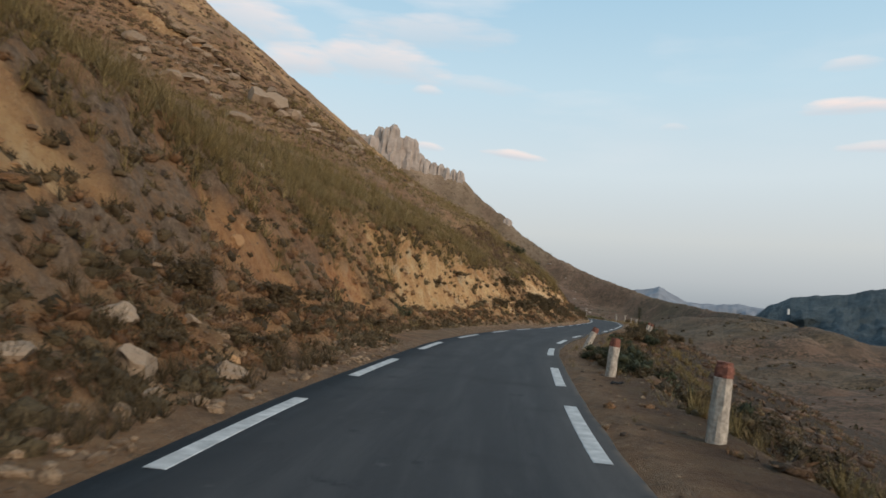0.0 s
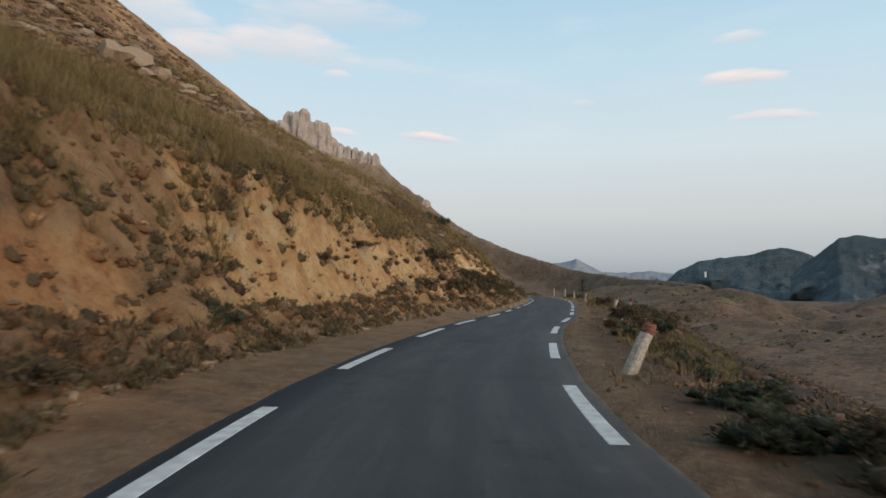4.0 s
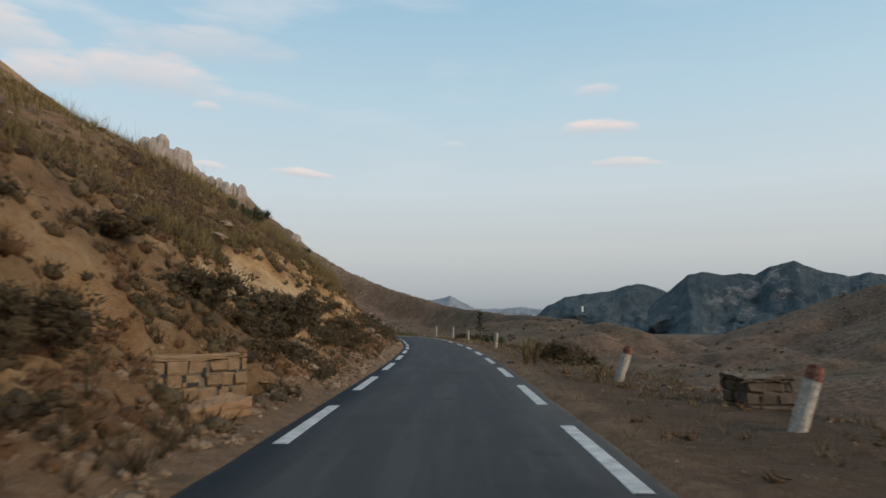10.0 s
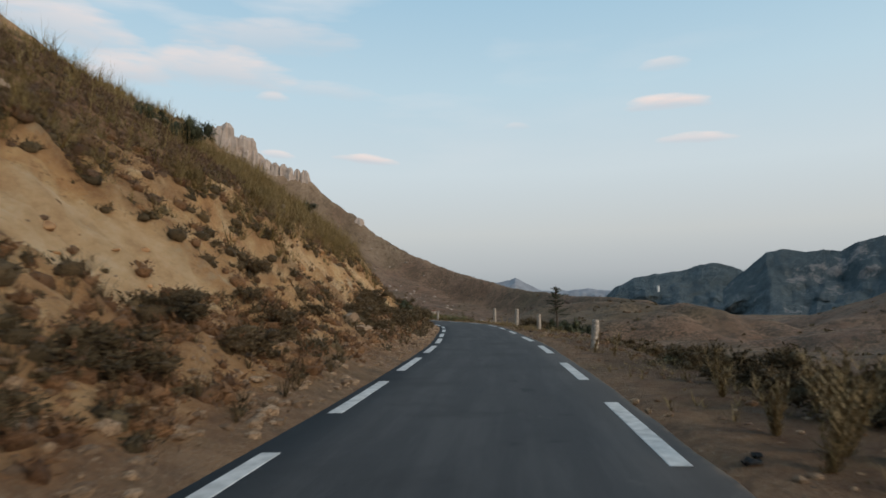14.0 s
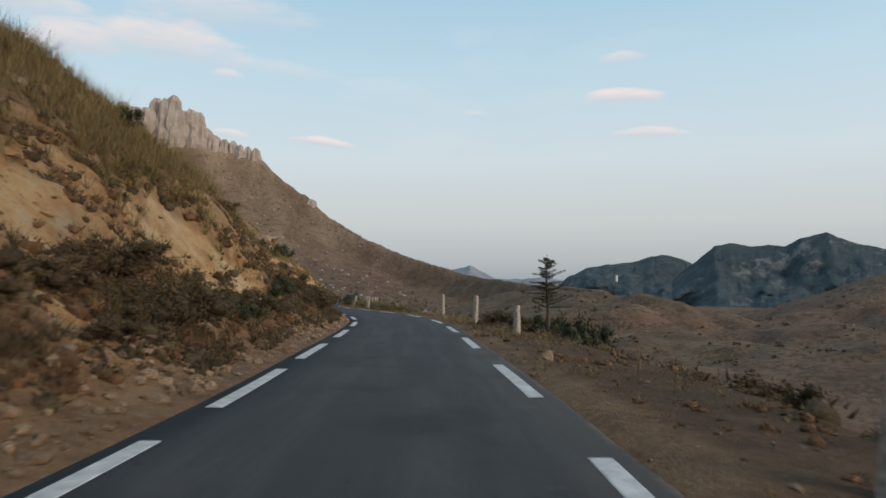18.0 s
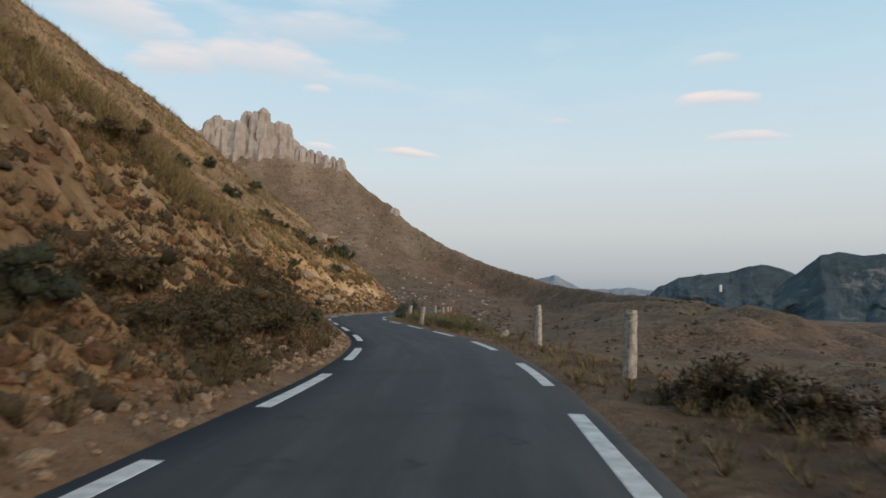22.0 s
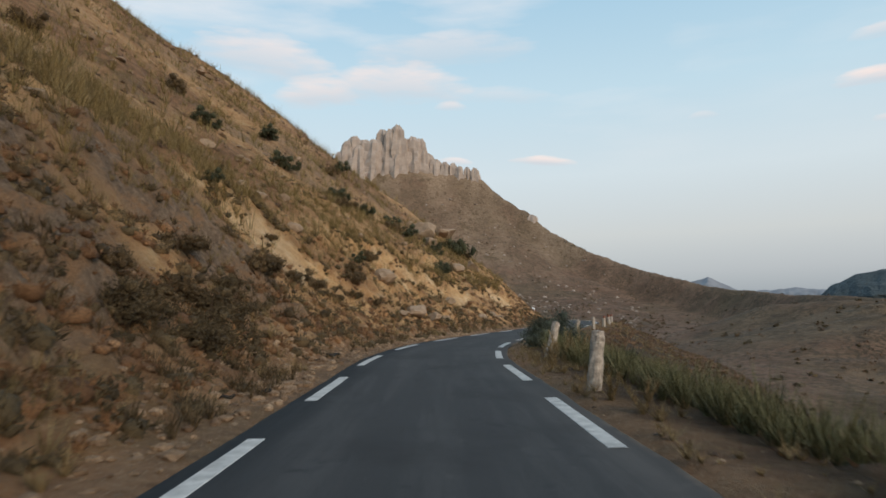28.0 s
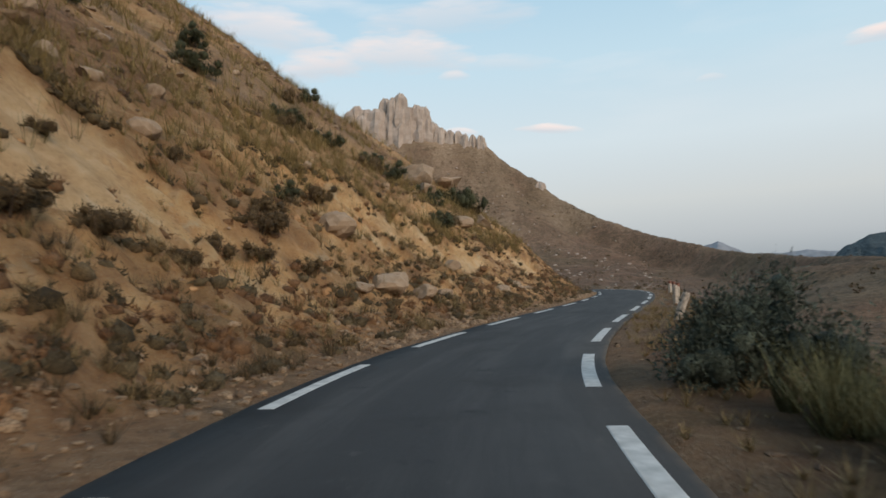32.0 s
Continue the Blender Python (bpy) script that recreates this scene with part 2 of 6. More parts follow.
def earth(name="earth"):
    """Ochre bank, brown scrub soil, grey gravel and rock face, told apart by the mesh's own layers."""
    n = Nodes(name, 0.95)
    big, mid, fine, grit = n.noise(0.25, 7, 0.7), n.noise(1.1, 8, 0.72), n.noise(5.5, 6, 0.75), n.noise(26, 4, 0.7)
    ochre = n.ramp(mid, [(0.30, (0.30, 0.150, 0.066)), (0.42, (0.54, 0.292, 0.125)), (0.54, (0.65, 0.395, 0.18)), (0.68, (0.71, 0.51, 0.285))])
    ochre = n.mix(n.step(big, 0.56, 0.68), ochre, n.ramp(fine, [(0.32, (0.23, 0.095, 0.043)), (0.5, (0.41, 0.185, 0.078)), (0.68, (0.54, 0.285, 0.13))]))
    ochre = n.mix(n.step(n.noise(0.6, 7, 0.7), 0.57, 0.68), ochre, (0.57, 0.43, 0.265))
    ochre = n.mix(n.step(n.noise(2.3, 7, 0.75), 0.59, 0.68), ochre, (0.235, 0.115, 0.053))
    ochre = n.mix(n.step(fine, 0.57, 0.65), ochre, (0.37, 0.19, 0.083))
    ochre = n.mix(n.step(grit, 0.57, 0.66), ochre, (0.58, 0.40, 0.215))
    ochre = n.mix(n.step(n.noise(12, 5, 0.75), 0.62, 0.69), ochre, (0.21, 0.105, 0.05))
    soil = n.ramp(mid, [(0.32, (0.095, 0.050, 0.028)), (0.48, (0.235, 0.118, 0.056)), (0.66, (0.38, 0.207, 0.102))])
    soil = n.mix(n.step(big, 0.5, 0.62), soil, n.ramp(fine, [(0.3, (0.105, 0.062, 0.029)), (0.7, (0.225, 0.138, 0.062))]))
    soil = n.mix(n.step(fine, 0.56, 0.64), soil, (0.34, 0.21, 0.112))
    soil = n.mix(n.step(grit, 0.57, 0.66), soil, (0.30, 0.20, 0.12))
    soil = n.mix(n.step(n.noise(14, 5, 0.75), 0.58, 0.67), soil, (0.050, 0.030, 0.018))
    soil = n.mix(n.step(n.noise(3.1, 7, 0.75), 0.57, 0.67), soil, (0.060, 0.038, 0.022))
    gravel = n.ramp(fine, [(0.3, (0.13, 0.077, 0.045)), (0.5, (0.235, 0.146, 0.084)), (0.68, (0.365, 0.242, 0.148))])
    gravel = n.mix(n.step(grit, 0.55, 0.64), gravel, (0.38, 0.285, 0.195))
    gravel = n.mix(n.step(n.noise(11, 5, 0.75), 0.58, 0.67), gravel, (0.060, 0.041, 0.029))
    gravel = n.mix(n.step(n.noise(0.9, 7, 0.7), 0.54, 0.66), gravel, (0.10, 0.070, 0.047))
    crag = n.ramp(fine, [(0.3, (0.105, 0.070, 0.047)), (0.5, (0.225, 0.152, 0.098)), (0.68, (0.36, 0.255, 0.17))])
    crag = n.mix(n.step(mid, 0.46, 0.6), crag, n.ramp(grit, [(0.3, (0.21, 0.112, 0.057)), (0.7, (0.40, 0.235, 0.122))]))
    crag = n.mix(n.step(n.noise(2.0, 7, 0.75), 0.58, 0.67), crag, (0.062, 0.043, 0.030))
    ochre = n.mix(n.attr("iron"), ochre, n.ramp(fine, [(0.3, (0.24, 0.083, 0.030)), (0.5, (0.44, 0.185, 0.068)), (0.7, (0.56, 0.285, 0.12))]))
    ochre = n.mix(n.attr("pale"), ochre, n.ramp(mid, [(0.3, (0.50, 0.30, 0.15)), (0.5, (0.70, 0.48, 0.265)), (0.7, (0.78, 0.60, 0.39))]))
    c = n.mix(n.attr("bare"), soil, ochre)
    c = n.mix(n.attr("crag"), c, crag)
    c = n.mix(n.attr("gravel"), c, gravel)
    c = n.mix(n.attr("turf"), c, n.mix(n.step(mid, 0.45, 0.62), n.ramp(fine, [(0.32, (0.045, 0.028, 0.018)), (0.66, (0.094, 0.058, 0.037))]), n.ramp(grit, [(0.32, (0.054, 0.038, 0.022)), (0.66, (0.104, 0.071, 0.041))])))
    heath = n.mix(1.0, n.step(n.noise(0.8, 6, 0.7), 0.46, 0.56), n.attr("turf"), "MULTIPLY")
    c = n.mix(n.mix(1.0, heath, n.attr("valley"), "MULTIPLY"), c, n.ramp(fine, [(0.35, (0.046, 0.031, 0.019)), (0.65, (0.088, 0.058, 0.034))]))
    n.bump(n.mix(0.45, n.mix(0.5, mid, fine), grit), 1.0, 0.3)
    return n.colour(c)


def far_slope():
    n = Nodes("far_slope", 0.95)
    big, mid, fine = n.noise(0.008, 6), n.noise(0.05, 8, 0.7), n.noise(0.3, 6, 0.7)
    c = n.ramp(mid, [(0.3, (0.104, 0.057, 0.036)), (0.48, (0.160, 0.092, 0.057)), (0.66, (0.215, 0.130, 0.083))])
    c = n.mix(n.step(big, 0.45, 0.62), c, n.ramp(mid, [(0.35, (0.096, 0.066, 0.038)), (0.65, (0.180, 0.119, 0.070))]))
    c = n.mix(n.step(fine, 0.60, 0.72), c, n.mix(0.5, c, (0.20, 0.128, 0.082)))
    c = n.mix(n.step(n.noise(0.13, 7, 0.75), 0.50, 0.64), c, n.mix(0.75, c, (0.048, 0.034, 0.022)))
    shrubs = n.mix(1.0, n.step(n.noise(0.55, 5, 0.65), 0.47, 0.56), n.step(n.noise(0.035, 6, 0.7), 0.36, 0.58), "MULTIPLY")
    c = n.mix(shrubs, c, n.ramp(fine, [(0.35, (0.052, 0.036, 0.022)), (0.65, (0.092, 0.062, 0.036))]))
    rock = n.ramp(fine, [(0.3, (0.17, 0.110, 0.070)), (0.5, (0.27, 0.185, 0.120)), (0.7, (0.40, 0.30, 0.215))])
    rock = n.mix(n.step(n.noise(0.11, 8, 0.75), 0.54, 0.62), rock, (0.115, 0.075, 0.044))
    rock = n.mix(n.step(n.noise(0.035, 7, 0.7), 0.55, 0.66), rock, (0.135, 0.096, 0.052))
    n.bump(n.mix(0.5, mid, fine), 0.8, 3.0)
    return n.colour(n.mix(n.attr("rock"), c, rock))


def hazy_forest():
    n = Nodes("hazy_forest", 0.95)
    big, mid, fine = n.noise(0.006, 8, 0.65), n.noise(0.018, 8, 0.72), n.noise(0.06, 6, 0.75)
    # dark woods, with the distance haze painted in: colour lightened and blued
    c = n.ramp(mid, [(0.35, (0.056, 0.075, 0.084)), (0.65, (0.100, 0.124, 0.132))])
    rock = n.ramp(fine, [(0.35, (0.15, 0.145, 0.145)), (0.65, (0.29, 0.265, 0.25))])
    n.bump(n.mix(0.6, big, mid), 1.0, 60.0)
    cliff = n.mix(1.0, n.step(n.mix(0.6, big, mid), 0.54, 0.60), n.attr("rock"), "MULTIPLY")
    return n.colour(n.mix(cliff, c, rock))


def stone(name, dark, light, scale=4.0):
    n = Nodes(name, 0.9)
    fine = n.noise(scale, 8, 0.7)
    c = n.ramp(fine, [(0.3, dark), (0.7, light)])
    c = n.mix(n.step(n.island(), 0.0, 1.6), c, tuple(v * 1.25 for v in light))
    n.bump(fine, 0.6, 0.06)
    return n.colour(c)


ASPHALT, EARTH, FAR, HAZY_FOREST = asphalt(), earth(), far_slope(), hazy_forest()
PAINT = plain("road_paint", (0.60, 0.575, 0.54), 0.75, 0, 0.4, 5)
ROCK = stone("limestone", (0.15, 0.098, 0.061), (0.32, 0.23, 0.155))
SHARDS = leafy("stone_shards", (0.15, 0.088, 0.050), (0.42, 0.285, 0.175))
OCHRE = stone("ochre_rock", (0.18, 0.088, 0.042), (0.38, 0.22, 0.105), 5)
CLOD = stone("dark_clod", (0.035, 0.022, 0.015), (0.085, 0.055, 0.036), 12)
RUBBLE = stone("earthy_rubble", (0.13, 0.066, 0.034), (0.29, 0.17, 0.088), 6)
SPIRE = stone("spire_rock", (0.19, 0.145, 0.115), (0.42, 0.345, 0.29), 0.09)
CONCRETE = plain("worn_concrete", (0.55, 0.47, 0.385), 0.9, 0, 0.5, 16)
RED = plain("faded_red_paint", (0.27, 0.11, 0.075), 0.85, 0, 0.5, 14)
SCRUB = leafy("scrub_leaf", (0.062, 0.042, 0.022), (0.185, 0.124, 0.060))
GREEN = leafy("green_leaf", (0.030, 0.033, 0.017), (0.082, 0.086, 0.043))
GREY = leafy("grey_green_leaf", (0.040, 0.050, 0.038), (0.115, 0.135, 0.100))
DRY = leafy("dry_grass", (0.17, 0.112, 0.048), (0.40, 0.285, 0.14))
OLIVE = leafy("olive_grass", (0.13, 0.096, 0.038), (0.35, 0.25, 0.10))
HEATH = leafy("heath_leaf", (0.11, 0.054, 0.026), (0.285, 0.152, 0.071))
RUSSET = leafy("russet_heath", (0.078, 0.046, 0.028), (0.195, 0.118, 0.068))
OLIVE_DARK = leafy("dark_olive_leaf", (0.054, 0.039, 0.020), (0.150, 0.106, 0.053))
GOLD = leafy("golden_grass", (0.14, 0.098, 0.040), (0.36, 0.262, 0.115))
REED = leafy("green_grass", (0.080, 0.078, 0.034), (0.215, 0.198, 0.092))
VALLEY = leafy("valley_heath", (0.088, 0.052, 0.033), (0.180, 0.112, 0.069))
OLD_POST = plain("stained_concrete", (0.52, 0.44, 0.36), 0.9, 0, 0.58, 11)
BARK = plain("bark", (0.12, 0.085, 0.06), 0.9, 0, 0.4, 20)


# ---- plan ----
HALF = 2.15
LINE = 1.865
CENTRE = [(-3.24, -21.93), (-1.87, -7.93), (-0.59, 0.06), (0.35, 8.01), (1.65, 15.92), (3.19, 23.78),
          (5.47, 31.56), (8.18, 39.07), (11.34, 46.41), (14.17, 53.85), (16.95, 61.32), (19.67, 68.85),
          (22.24, 76.4), (24.68, 83.98), (26.81, 91.63), (28.87, 99.32), (30.64, 107.06), (31.57, 115.0),
          (31.51, 123.0), (31.24, 131.0), (31.06, 138.49), (31.77, 146.09), (33.9, 154.3), (37.13, 164.22),
          (40.7, 175.4), (44.3, 189.0), (45.8, 201.0), (44.0, 213.0), (38.5, 224.0), (30.5, 233.0),
          (20.0, 240.0)]


def curve(points, step=0.25):
    """A smooth line through the points, in even steps."""
    p = np.array(points, float)
    p = np.vstack([2 * p[0] - p[1], p, 2 * p[-1] - p[-2]])
    out = []
    for a, b, c, d in zip(p, p[1:], p[2:], p[3:]):
        u = np.linspace(0, 1, 40, endpoint=False)[:, None]
        out.append(0.5 * (2 * b + (c - a) * u + (2 * a - 5 * b + 4 * c - d) * u**2 + (3 * b - a - 3 * c + d) * u**3))
    q = np.vstack(out)
    s = np.r_[0, np.cumsum(np.hypot(*np.diff(q, axis=0).T))]
    n = np.arange(0, s[-1], step)
    return np.stack([np.interp(n, s, q[:, 0]), np.interp(n, s, q[:, 1])], 1)


AXIS = curve(CENTRE)
S0 = 0.25 * int(np.argmin(np.hypot(AXIS[:, 0] - CENTRE[2][0], AXIS[:, 1] - CENTRE[2][1])))
TANGENT = np.gradient(AXIS, axis=0)
TANGENT /= np.linalg.norm(TANGENT, axis=1)[:, None]
SIDE = np.stack([TANGENT[:, 1], -TANGENT[:, 0]], 1)
STATION = np.arange(len(AXIS)) * 0.25 - S0


def at_road(s, off):
    """The place at s metres along the road and off metres to the right of its middle."""
    s, off = np.asarray(s, float), np.asarray(off, float)
    x, y = np.interp(s, STATION, AXIS[:, 0]), np.interp(s, STATION, AXIS[:, 1])
    nx, ny = np.interp(s, STATION, SIDE[:, 0]), np.interp(s, STATION, SIDE[:, 1])
    return x + nx * off, y + ny * off


def heading(s):
    return math.degrees(math.atan2(-np.interp(s, STATION, TANGENT[:, 0]), np.interp(s, STATION, TANGENT[:, 1])))


def from_road(x, y):
    """Station and signed distance from the road's middle."""
    x, y = np.ravel(x), np.ravel(y)
    s, d = np.empty(len(x)), np.empty(len(x))
    coarse = slice(None, None, 4)
    ax, sd, st = AXIS[coarse], SIDE[coarse], STATION[coarse]
    for k in range(0, len(x), 20000):
        px, py = x[k : k + 20000, None] - ax[None, :, 0], y[k : k + 20000, None] - ax[None, :, 1]
        q = px * px + py * py
        j = q.argmin(1)
        r = np.arange(len(j))
        across = px[r, j] * sd[j, 0] + py[r, j] * sd[j, 1]
        along = px[r, j] * sd[j, 1] * -1 + py[r, j] * sd[j, 0]
        d[k : k + 20000] = np.where(across >= 0, 1, -1) * np.sqrt(q[r, j] - np.minimum(along**2, 0.26))
        s[k : k + 20000] = st[j] + np.clip(along, -0.5, 0.5)
    return s, d


def lattice(i, j, seed):
    h = (i.astype(np.int64) * 374761393 + j.astype(np.int64) * 668265263 + seed * 974634777) & 0x7FFFFFFF
    h = ((h ^ (h >> 13)) * 1274126177) & 0x7FFFFFFF
    return ((h ^ (h >> 16)) & 0xFFFF) / 65535.0


def wave(x, y, size, seed=1, octaves=4, gain=0.5):
    """Layered value noise, about -1 to 1."""
    total, amp, norm = np.zeros(np.shape(x)), 1.0, 0.0
    u, v = np.asarray(x, float) / size, np.asarray(y, float) / size
    for k in range(octaves):
        i, j = np.floor(u), np.floor(v)
        a, b = u - i, v - j
        a, b = a * a * (3 - 2 * a), b * b * (3 - 2 * b)
        n = seed * 17 + k
        row = lattice(i, j, n) * (1 - a) + lattice(i + 1, j, n) * a
        row2 = lattice(i, j + 1, n) * (1 - a) + lattice(i + 1, j + 1, n) * a
        total += amp * (2 * (row * (1 - b) + row2 * b) - 1)
        norm += amp
        amp *= gain
        u, v = u * 2.03 + 7.1, v * 2.03 + 3.7
    return total / norm


def ease(v, low, high):
    t = np.clip((v - low) / (high - low), 0, 1)
    return t * t * (3 - 2 * t)


# the bank beside the road: station, toe distance, brow distance, brow height
BANK = np.array([(-25, 3.1, 8.2, 6.2), (8.6, 3.1, 8.4, 6.0), (19.6, 3.6, 8.0, 5.2), (29.4, 4.1, 8.0, 5.0), (42.8, 3.6, 8.0, 5.2), (49.5, 2.8, 8.2, 4.6),
                 (67.4, 2.55, 8.2, 4.3), (81.2, 2.55, 8.2, 4.8), (97.3, 2.7, 8.2, 5.0), (113.3, 2.7, 8.2, 5.2), (129.6, 2.9, 8.4, 5.6),
                 (146.1, 3.1, 10.5, 7.0), (165.7, 3.1, 10.5, 6.2), (190.7, 3.2, 9.0, 4.5), (260.7, 3.2, 9.0, 4.0)])
VERGE = np.array([(-25, 4.2), (16, 4.0), (34.1, 3.8), (52.5, 6.5), (65.1, 6.3), (71, 4.9), (80.6, 4.6), (97.3, 5.0), (111.5, 4.3), (126.5, 3.6), (141.3, 4.0), (260.7, 4.2)])
SLOPE = np.array([(-25, 0.53), (28, 0.52), (45, 0.535), (59.8, 0.565), (76.2, 0.62), (87.7, 0.72), (111.5, 0.785), (135, 0.795), (160, 0.78), (260.7, 0.78)])


def bank(s):
    return [np.interp(s, BANK[:, 0], BANK[:, k]) for k in (1, 2, 3)]


def culvert(s, left):
    """The hollow that the culvert head on the bank's side stands over."""
    return ease(s, 53.2, 54.6) * (1 - ease(s, 57.0, 57.5)) * ease(left, 2.9, 3.3) * (1 - ease(left + 0.77 * (s - 57.0), 3.75, 4.4))


def road_land(s, d, x, y):
    """Height of the land near the road, without the small relief."""
    toe, brow, high = bank(s)
    brow = brow + 0.7 * wave(s, 0 * s, 9, 5)
    high = high + 0.6 * wave(s, 0 * s + 9, 7, 6)
    left = -d
    verge = 0.05 + 0.1 * ease(left, 2.2, toe)
    talus = toe + 2.2 + 0.6 * wave(s, 0 * s + 4, 8, 8)
    foot = 0.15 + 0.6 * (talus - toe)
    up = np.where(left < toe, verge,
         np.where(left < talus, 0.15 + 0.6 * (left - toe),
         np.where(left < brow, foot + (high - foot) * (left - talus) / np.maximum(brow - talus, 0.1), high + np.interp(s, SLOPE[:, 0], SLOPE[:, 1]) * (left - brow - 0.37 * (1 - ease(y, 105, 165)) * np.maximum(left - brow - 11, 0)))))
    hole = culvert(s, left)
    up = up * (1 - hole) - 0.24 * hole
    edge = np.interp(s, VERGE[:, 0], VERGE[:, 1])
    right = np.maximum(d - edge, 0)
    down = 0.04 - 0.05 * ease(d, 2.2, edge) - 13.0 * (1 - np.exp(-right * 0.55 / 13.0)) - 20 * (1 - np.exp(-np.maximum(right - 10, 0) / 60))
    return np.where(d < 0, up, down)


def polar(az, r, el, cx=24.0, cy=78.0):
    return cx + r * math.sin(radians(az)), cy + r * math.cos(radians(az)), 1.4 + r * math.tan(radians(el))


RIDGES = [
    (1.5, [polar(-22, 1150, 10.2), polar(-11, 1110, 12.0), polar(-5, 1090, 12.3), polar(0, 1085, 11.9), polar(2, 1080, 11.4), polar(2.9, 1075, 10.4),
            polar(5.8, 1050, 8.4), polar(8.3, 1015, 6.25), polar(11.3, 970, 4.6), polar(14.8, 920, 3.15), polar(18.8, 850, 1.95), polar(22.7, 770, 1.25),
            polar(26.1, 690, 0.95), polar(32, 580, 0.3)]),
    (0.5, [polar(24, 440, 0.3, 14, 51), polar(27.2, 420, 0.4, 14, 51), polar(30, 400, 1.05, 14, 51), polar(33.6, 385, 1.2, 14, 51), polar(36.2, 380, 0.5, 14, 51),
            polar(38.7, 380, -1.0, 14, 51), polar(41.5, 380, -2.7, 14, 51)]),
    (0.55, [polar(41.5, 560, -2.6, 14, 51), polar(44.6, 520, -1.0, 14, 51), polar(48.9, 480, 1.1, 14, 51), polar(54.2, 430, 3.2, 14, 51), polar(62, 400, 4.6, 14, 51),
            polar(75, 420, 4.6, 14, 51)]),
]


def far_land(x, y):
    """Height of the far land: valley floor, brown hills and the long mountain flank."""
    z = np.full(np.shape(x), -26.0)
    for fall, line in RIDGES:
        pts = np.array(line, float)
        for a, b in zip(pts, pts[1:]):
            t = np.clip(((x - a[0]) * (b[0] - a[0]) + (y - a[1]) * (b[1] - a[1])) / ((b - a)[:2] @ (b - a)[:2]), 0, 1)
            q = np.hypot(x - a[0] - t * (b[0] - a[0]), y - a[1] - t * (b[1] - a[1]))
            top = a[2] + t * (b[2] - a[2]) + 26
            z = np.maximum(z, top * np.exp(-fall * (np.sqrt(q * q + 100) - 10) / np.maximum(top, 20)) - 26)
    return z


def grid_mesh(name, X, Y, Z, material, layers=(), smooth=True):
    rows, cols = X.shape
    me = bpy.data.meshes.new(name)
    i = np.arange(rows * cols).reshape(rows, cols)
    quads = np.stack([i[:-1, :-1], i[:-1, 1:], i[1:, 1:], i[1:, :-1]], -1).reshape(-1, 4)
    me.from_pydata(np.stack([X.ravel(), Y.ravel(), Z.ravel()], 1).tolist(), [], quads.tolist())
    for key, values in layers:
        me.attributes.new(key, "FLOAT", "POINT").data.foreach_set("value", np.asarray(values, np.float32).ravel())
    me.polygons.foreach_set("use_smooth", [smooth] * len(me.polygons))
    me.materials.append(material)
    me.update()
    return new(name, me)


# naked scars in the bank: station, height line from the road, half length, half depth
SCARS = ((9.5, 7.0, 2.2, 1.0), (17.0, 5.9, 2.6, 1.5), (24.5, 6.2, 1.8, 0.9), (36.0, 6.0, 7.0, 1.45), (47.0, 6.2, 5.0, 1.6), (65.8, 6.5, 4.4, 1.0),
         (72.8, 7.1, 5.0, 2.2), (80.5, 6.2, 2.4, 1.5), (87.5, 6.4, 4.0, 1.4), (101.3, 5.7, 4.2, 2.0), (119.6, 5.8, 3.4, 1.5), (131.0, 7.2, 2.4, 0.9), (151.6, 7.8, 3.4, 2.0),
         (164.5, 8.3, 6.5, 2.2), (172.5, 6.8, 3.0, 1.2), (186.0, 6.8, 7.0, 1.5))


def scar(s, left):
    """How far a place lies inside a naked scar, ragged at its edge."""
    s, left = np.asarray(s, float), np.asarray(left, float)
    u, v = s + 0.9 * wave(s, left, 2.3, 14, 3), left + 0.45 * wave(s, left, 1.7, 15, 3)
    best = np.full(np.shape(s), -3.0)
    for s0, l0, a, b in SCARS:
        best = np.maximum(best, 1 - ((u - s0 + 0.5 * (v - l0)) / a) ** 2 - ((v - l0) / b) ** 2)
    tongue = wave(s + 0.75 * left, left * 0.22, 1.5, 16, 3)
    return best - 0.75 * ease(tongue, 0.12, 0.5) + 0.7 * wave(s, left, 1.1, 17, 4, 0.65)


def craggy(s, left):
    """Where weathered grey-brown rock stands out of the bank."""
    toe, brow, high = bank(s)
    along = np.maximum(1 - ease(s, 14, 30), ease(s, 124, 129) * (1 - ease(s, 144, 150)))
    return along * ease(left, toe + 0.7, toe + 1.6) * (1 - ease(left, brow - 0.6, brow + 0.5)) * ease(wave(s, left * 0.7, 2.8, 18, 3), -0.35, 0.1)


def naked(s, d):
    """Where the bank is a naked scar of ochre earth."""
    toe, brow, high = bank(s)
    left = -np.asarray(d, float)
    return ease(left, toe + 0.8, toe + 1.8) * (1 - ease(left, brow + 0.6, brow + 1.8)) * ease(scar(s, left), -0.05, 0.28)


def bare_layer(s, d):
    """The naked scars and the ochre earth that has slid from them."""
    toe, brow, high = bank(s)
    left = -np.asarray(d, float)
    loose = 0.45 * ease(left, toe + 0.1, toe + 0.9) * (1 - ease(left, toe + 2.0, toe + 4.0)) * ease(wave(s, left * 1.4, 1.9, 11) + 0.4 * wave(s, left, 0.6, 12), -0.05, 0.35)
    return np.clip(np.maximum(naked(s, d), loose) + 0.1 * (1 - ease(np.abs(left - toe), 0.4, 1.6)), 0, 1)


def turf(s, d):
    """Dull brown heath soil below the road."""
    return np.maximum(ease(d - np.interp(s, VERGE[:, 0], VERGE[:, 1]), -0.5, 0.9), 0.7 * ease(d, 2.4, 3.2))


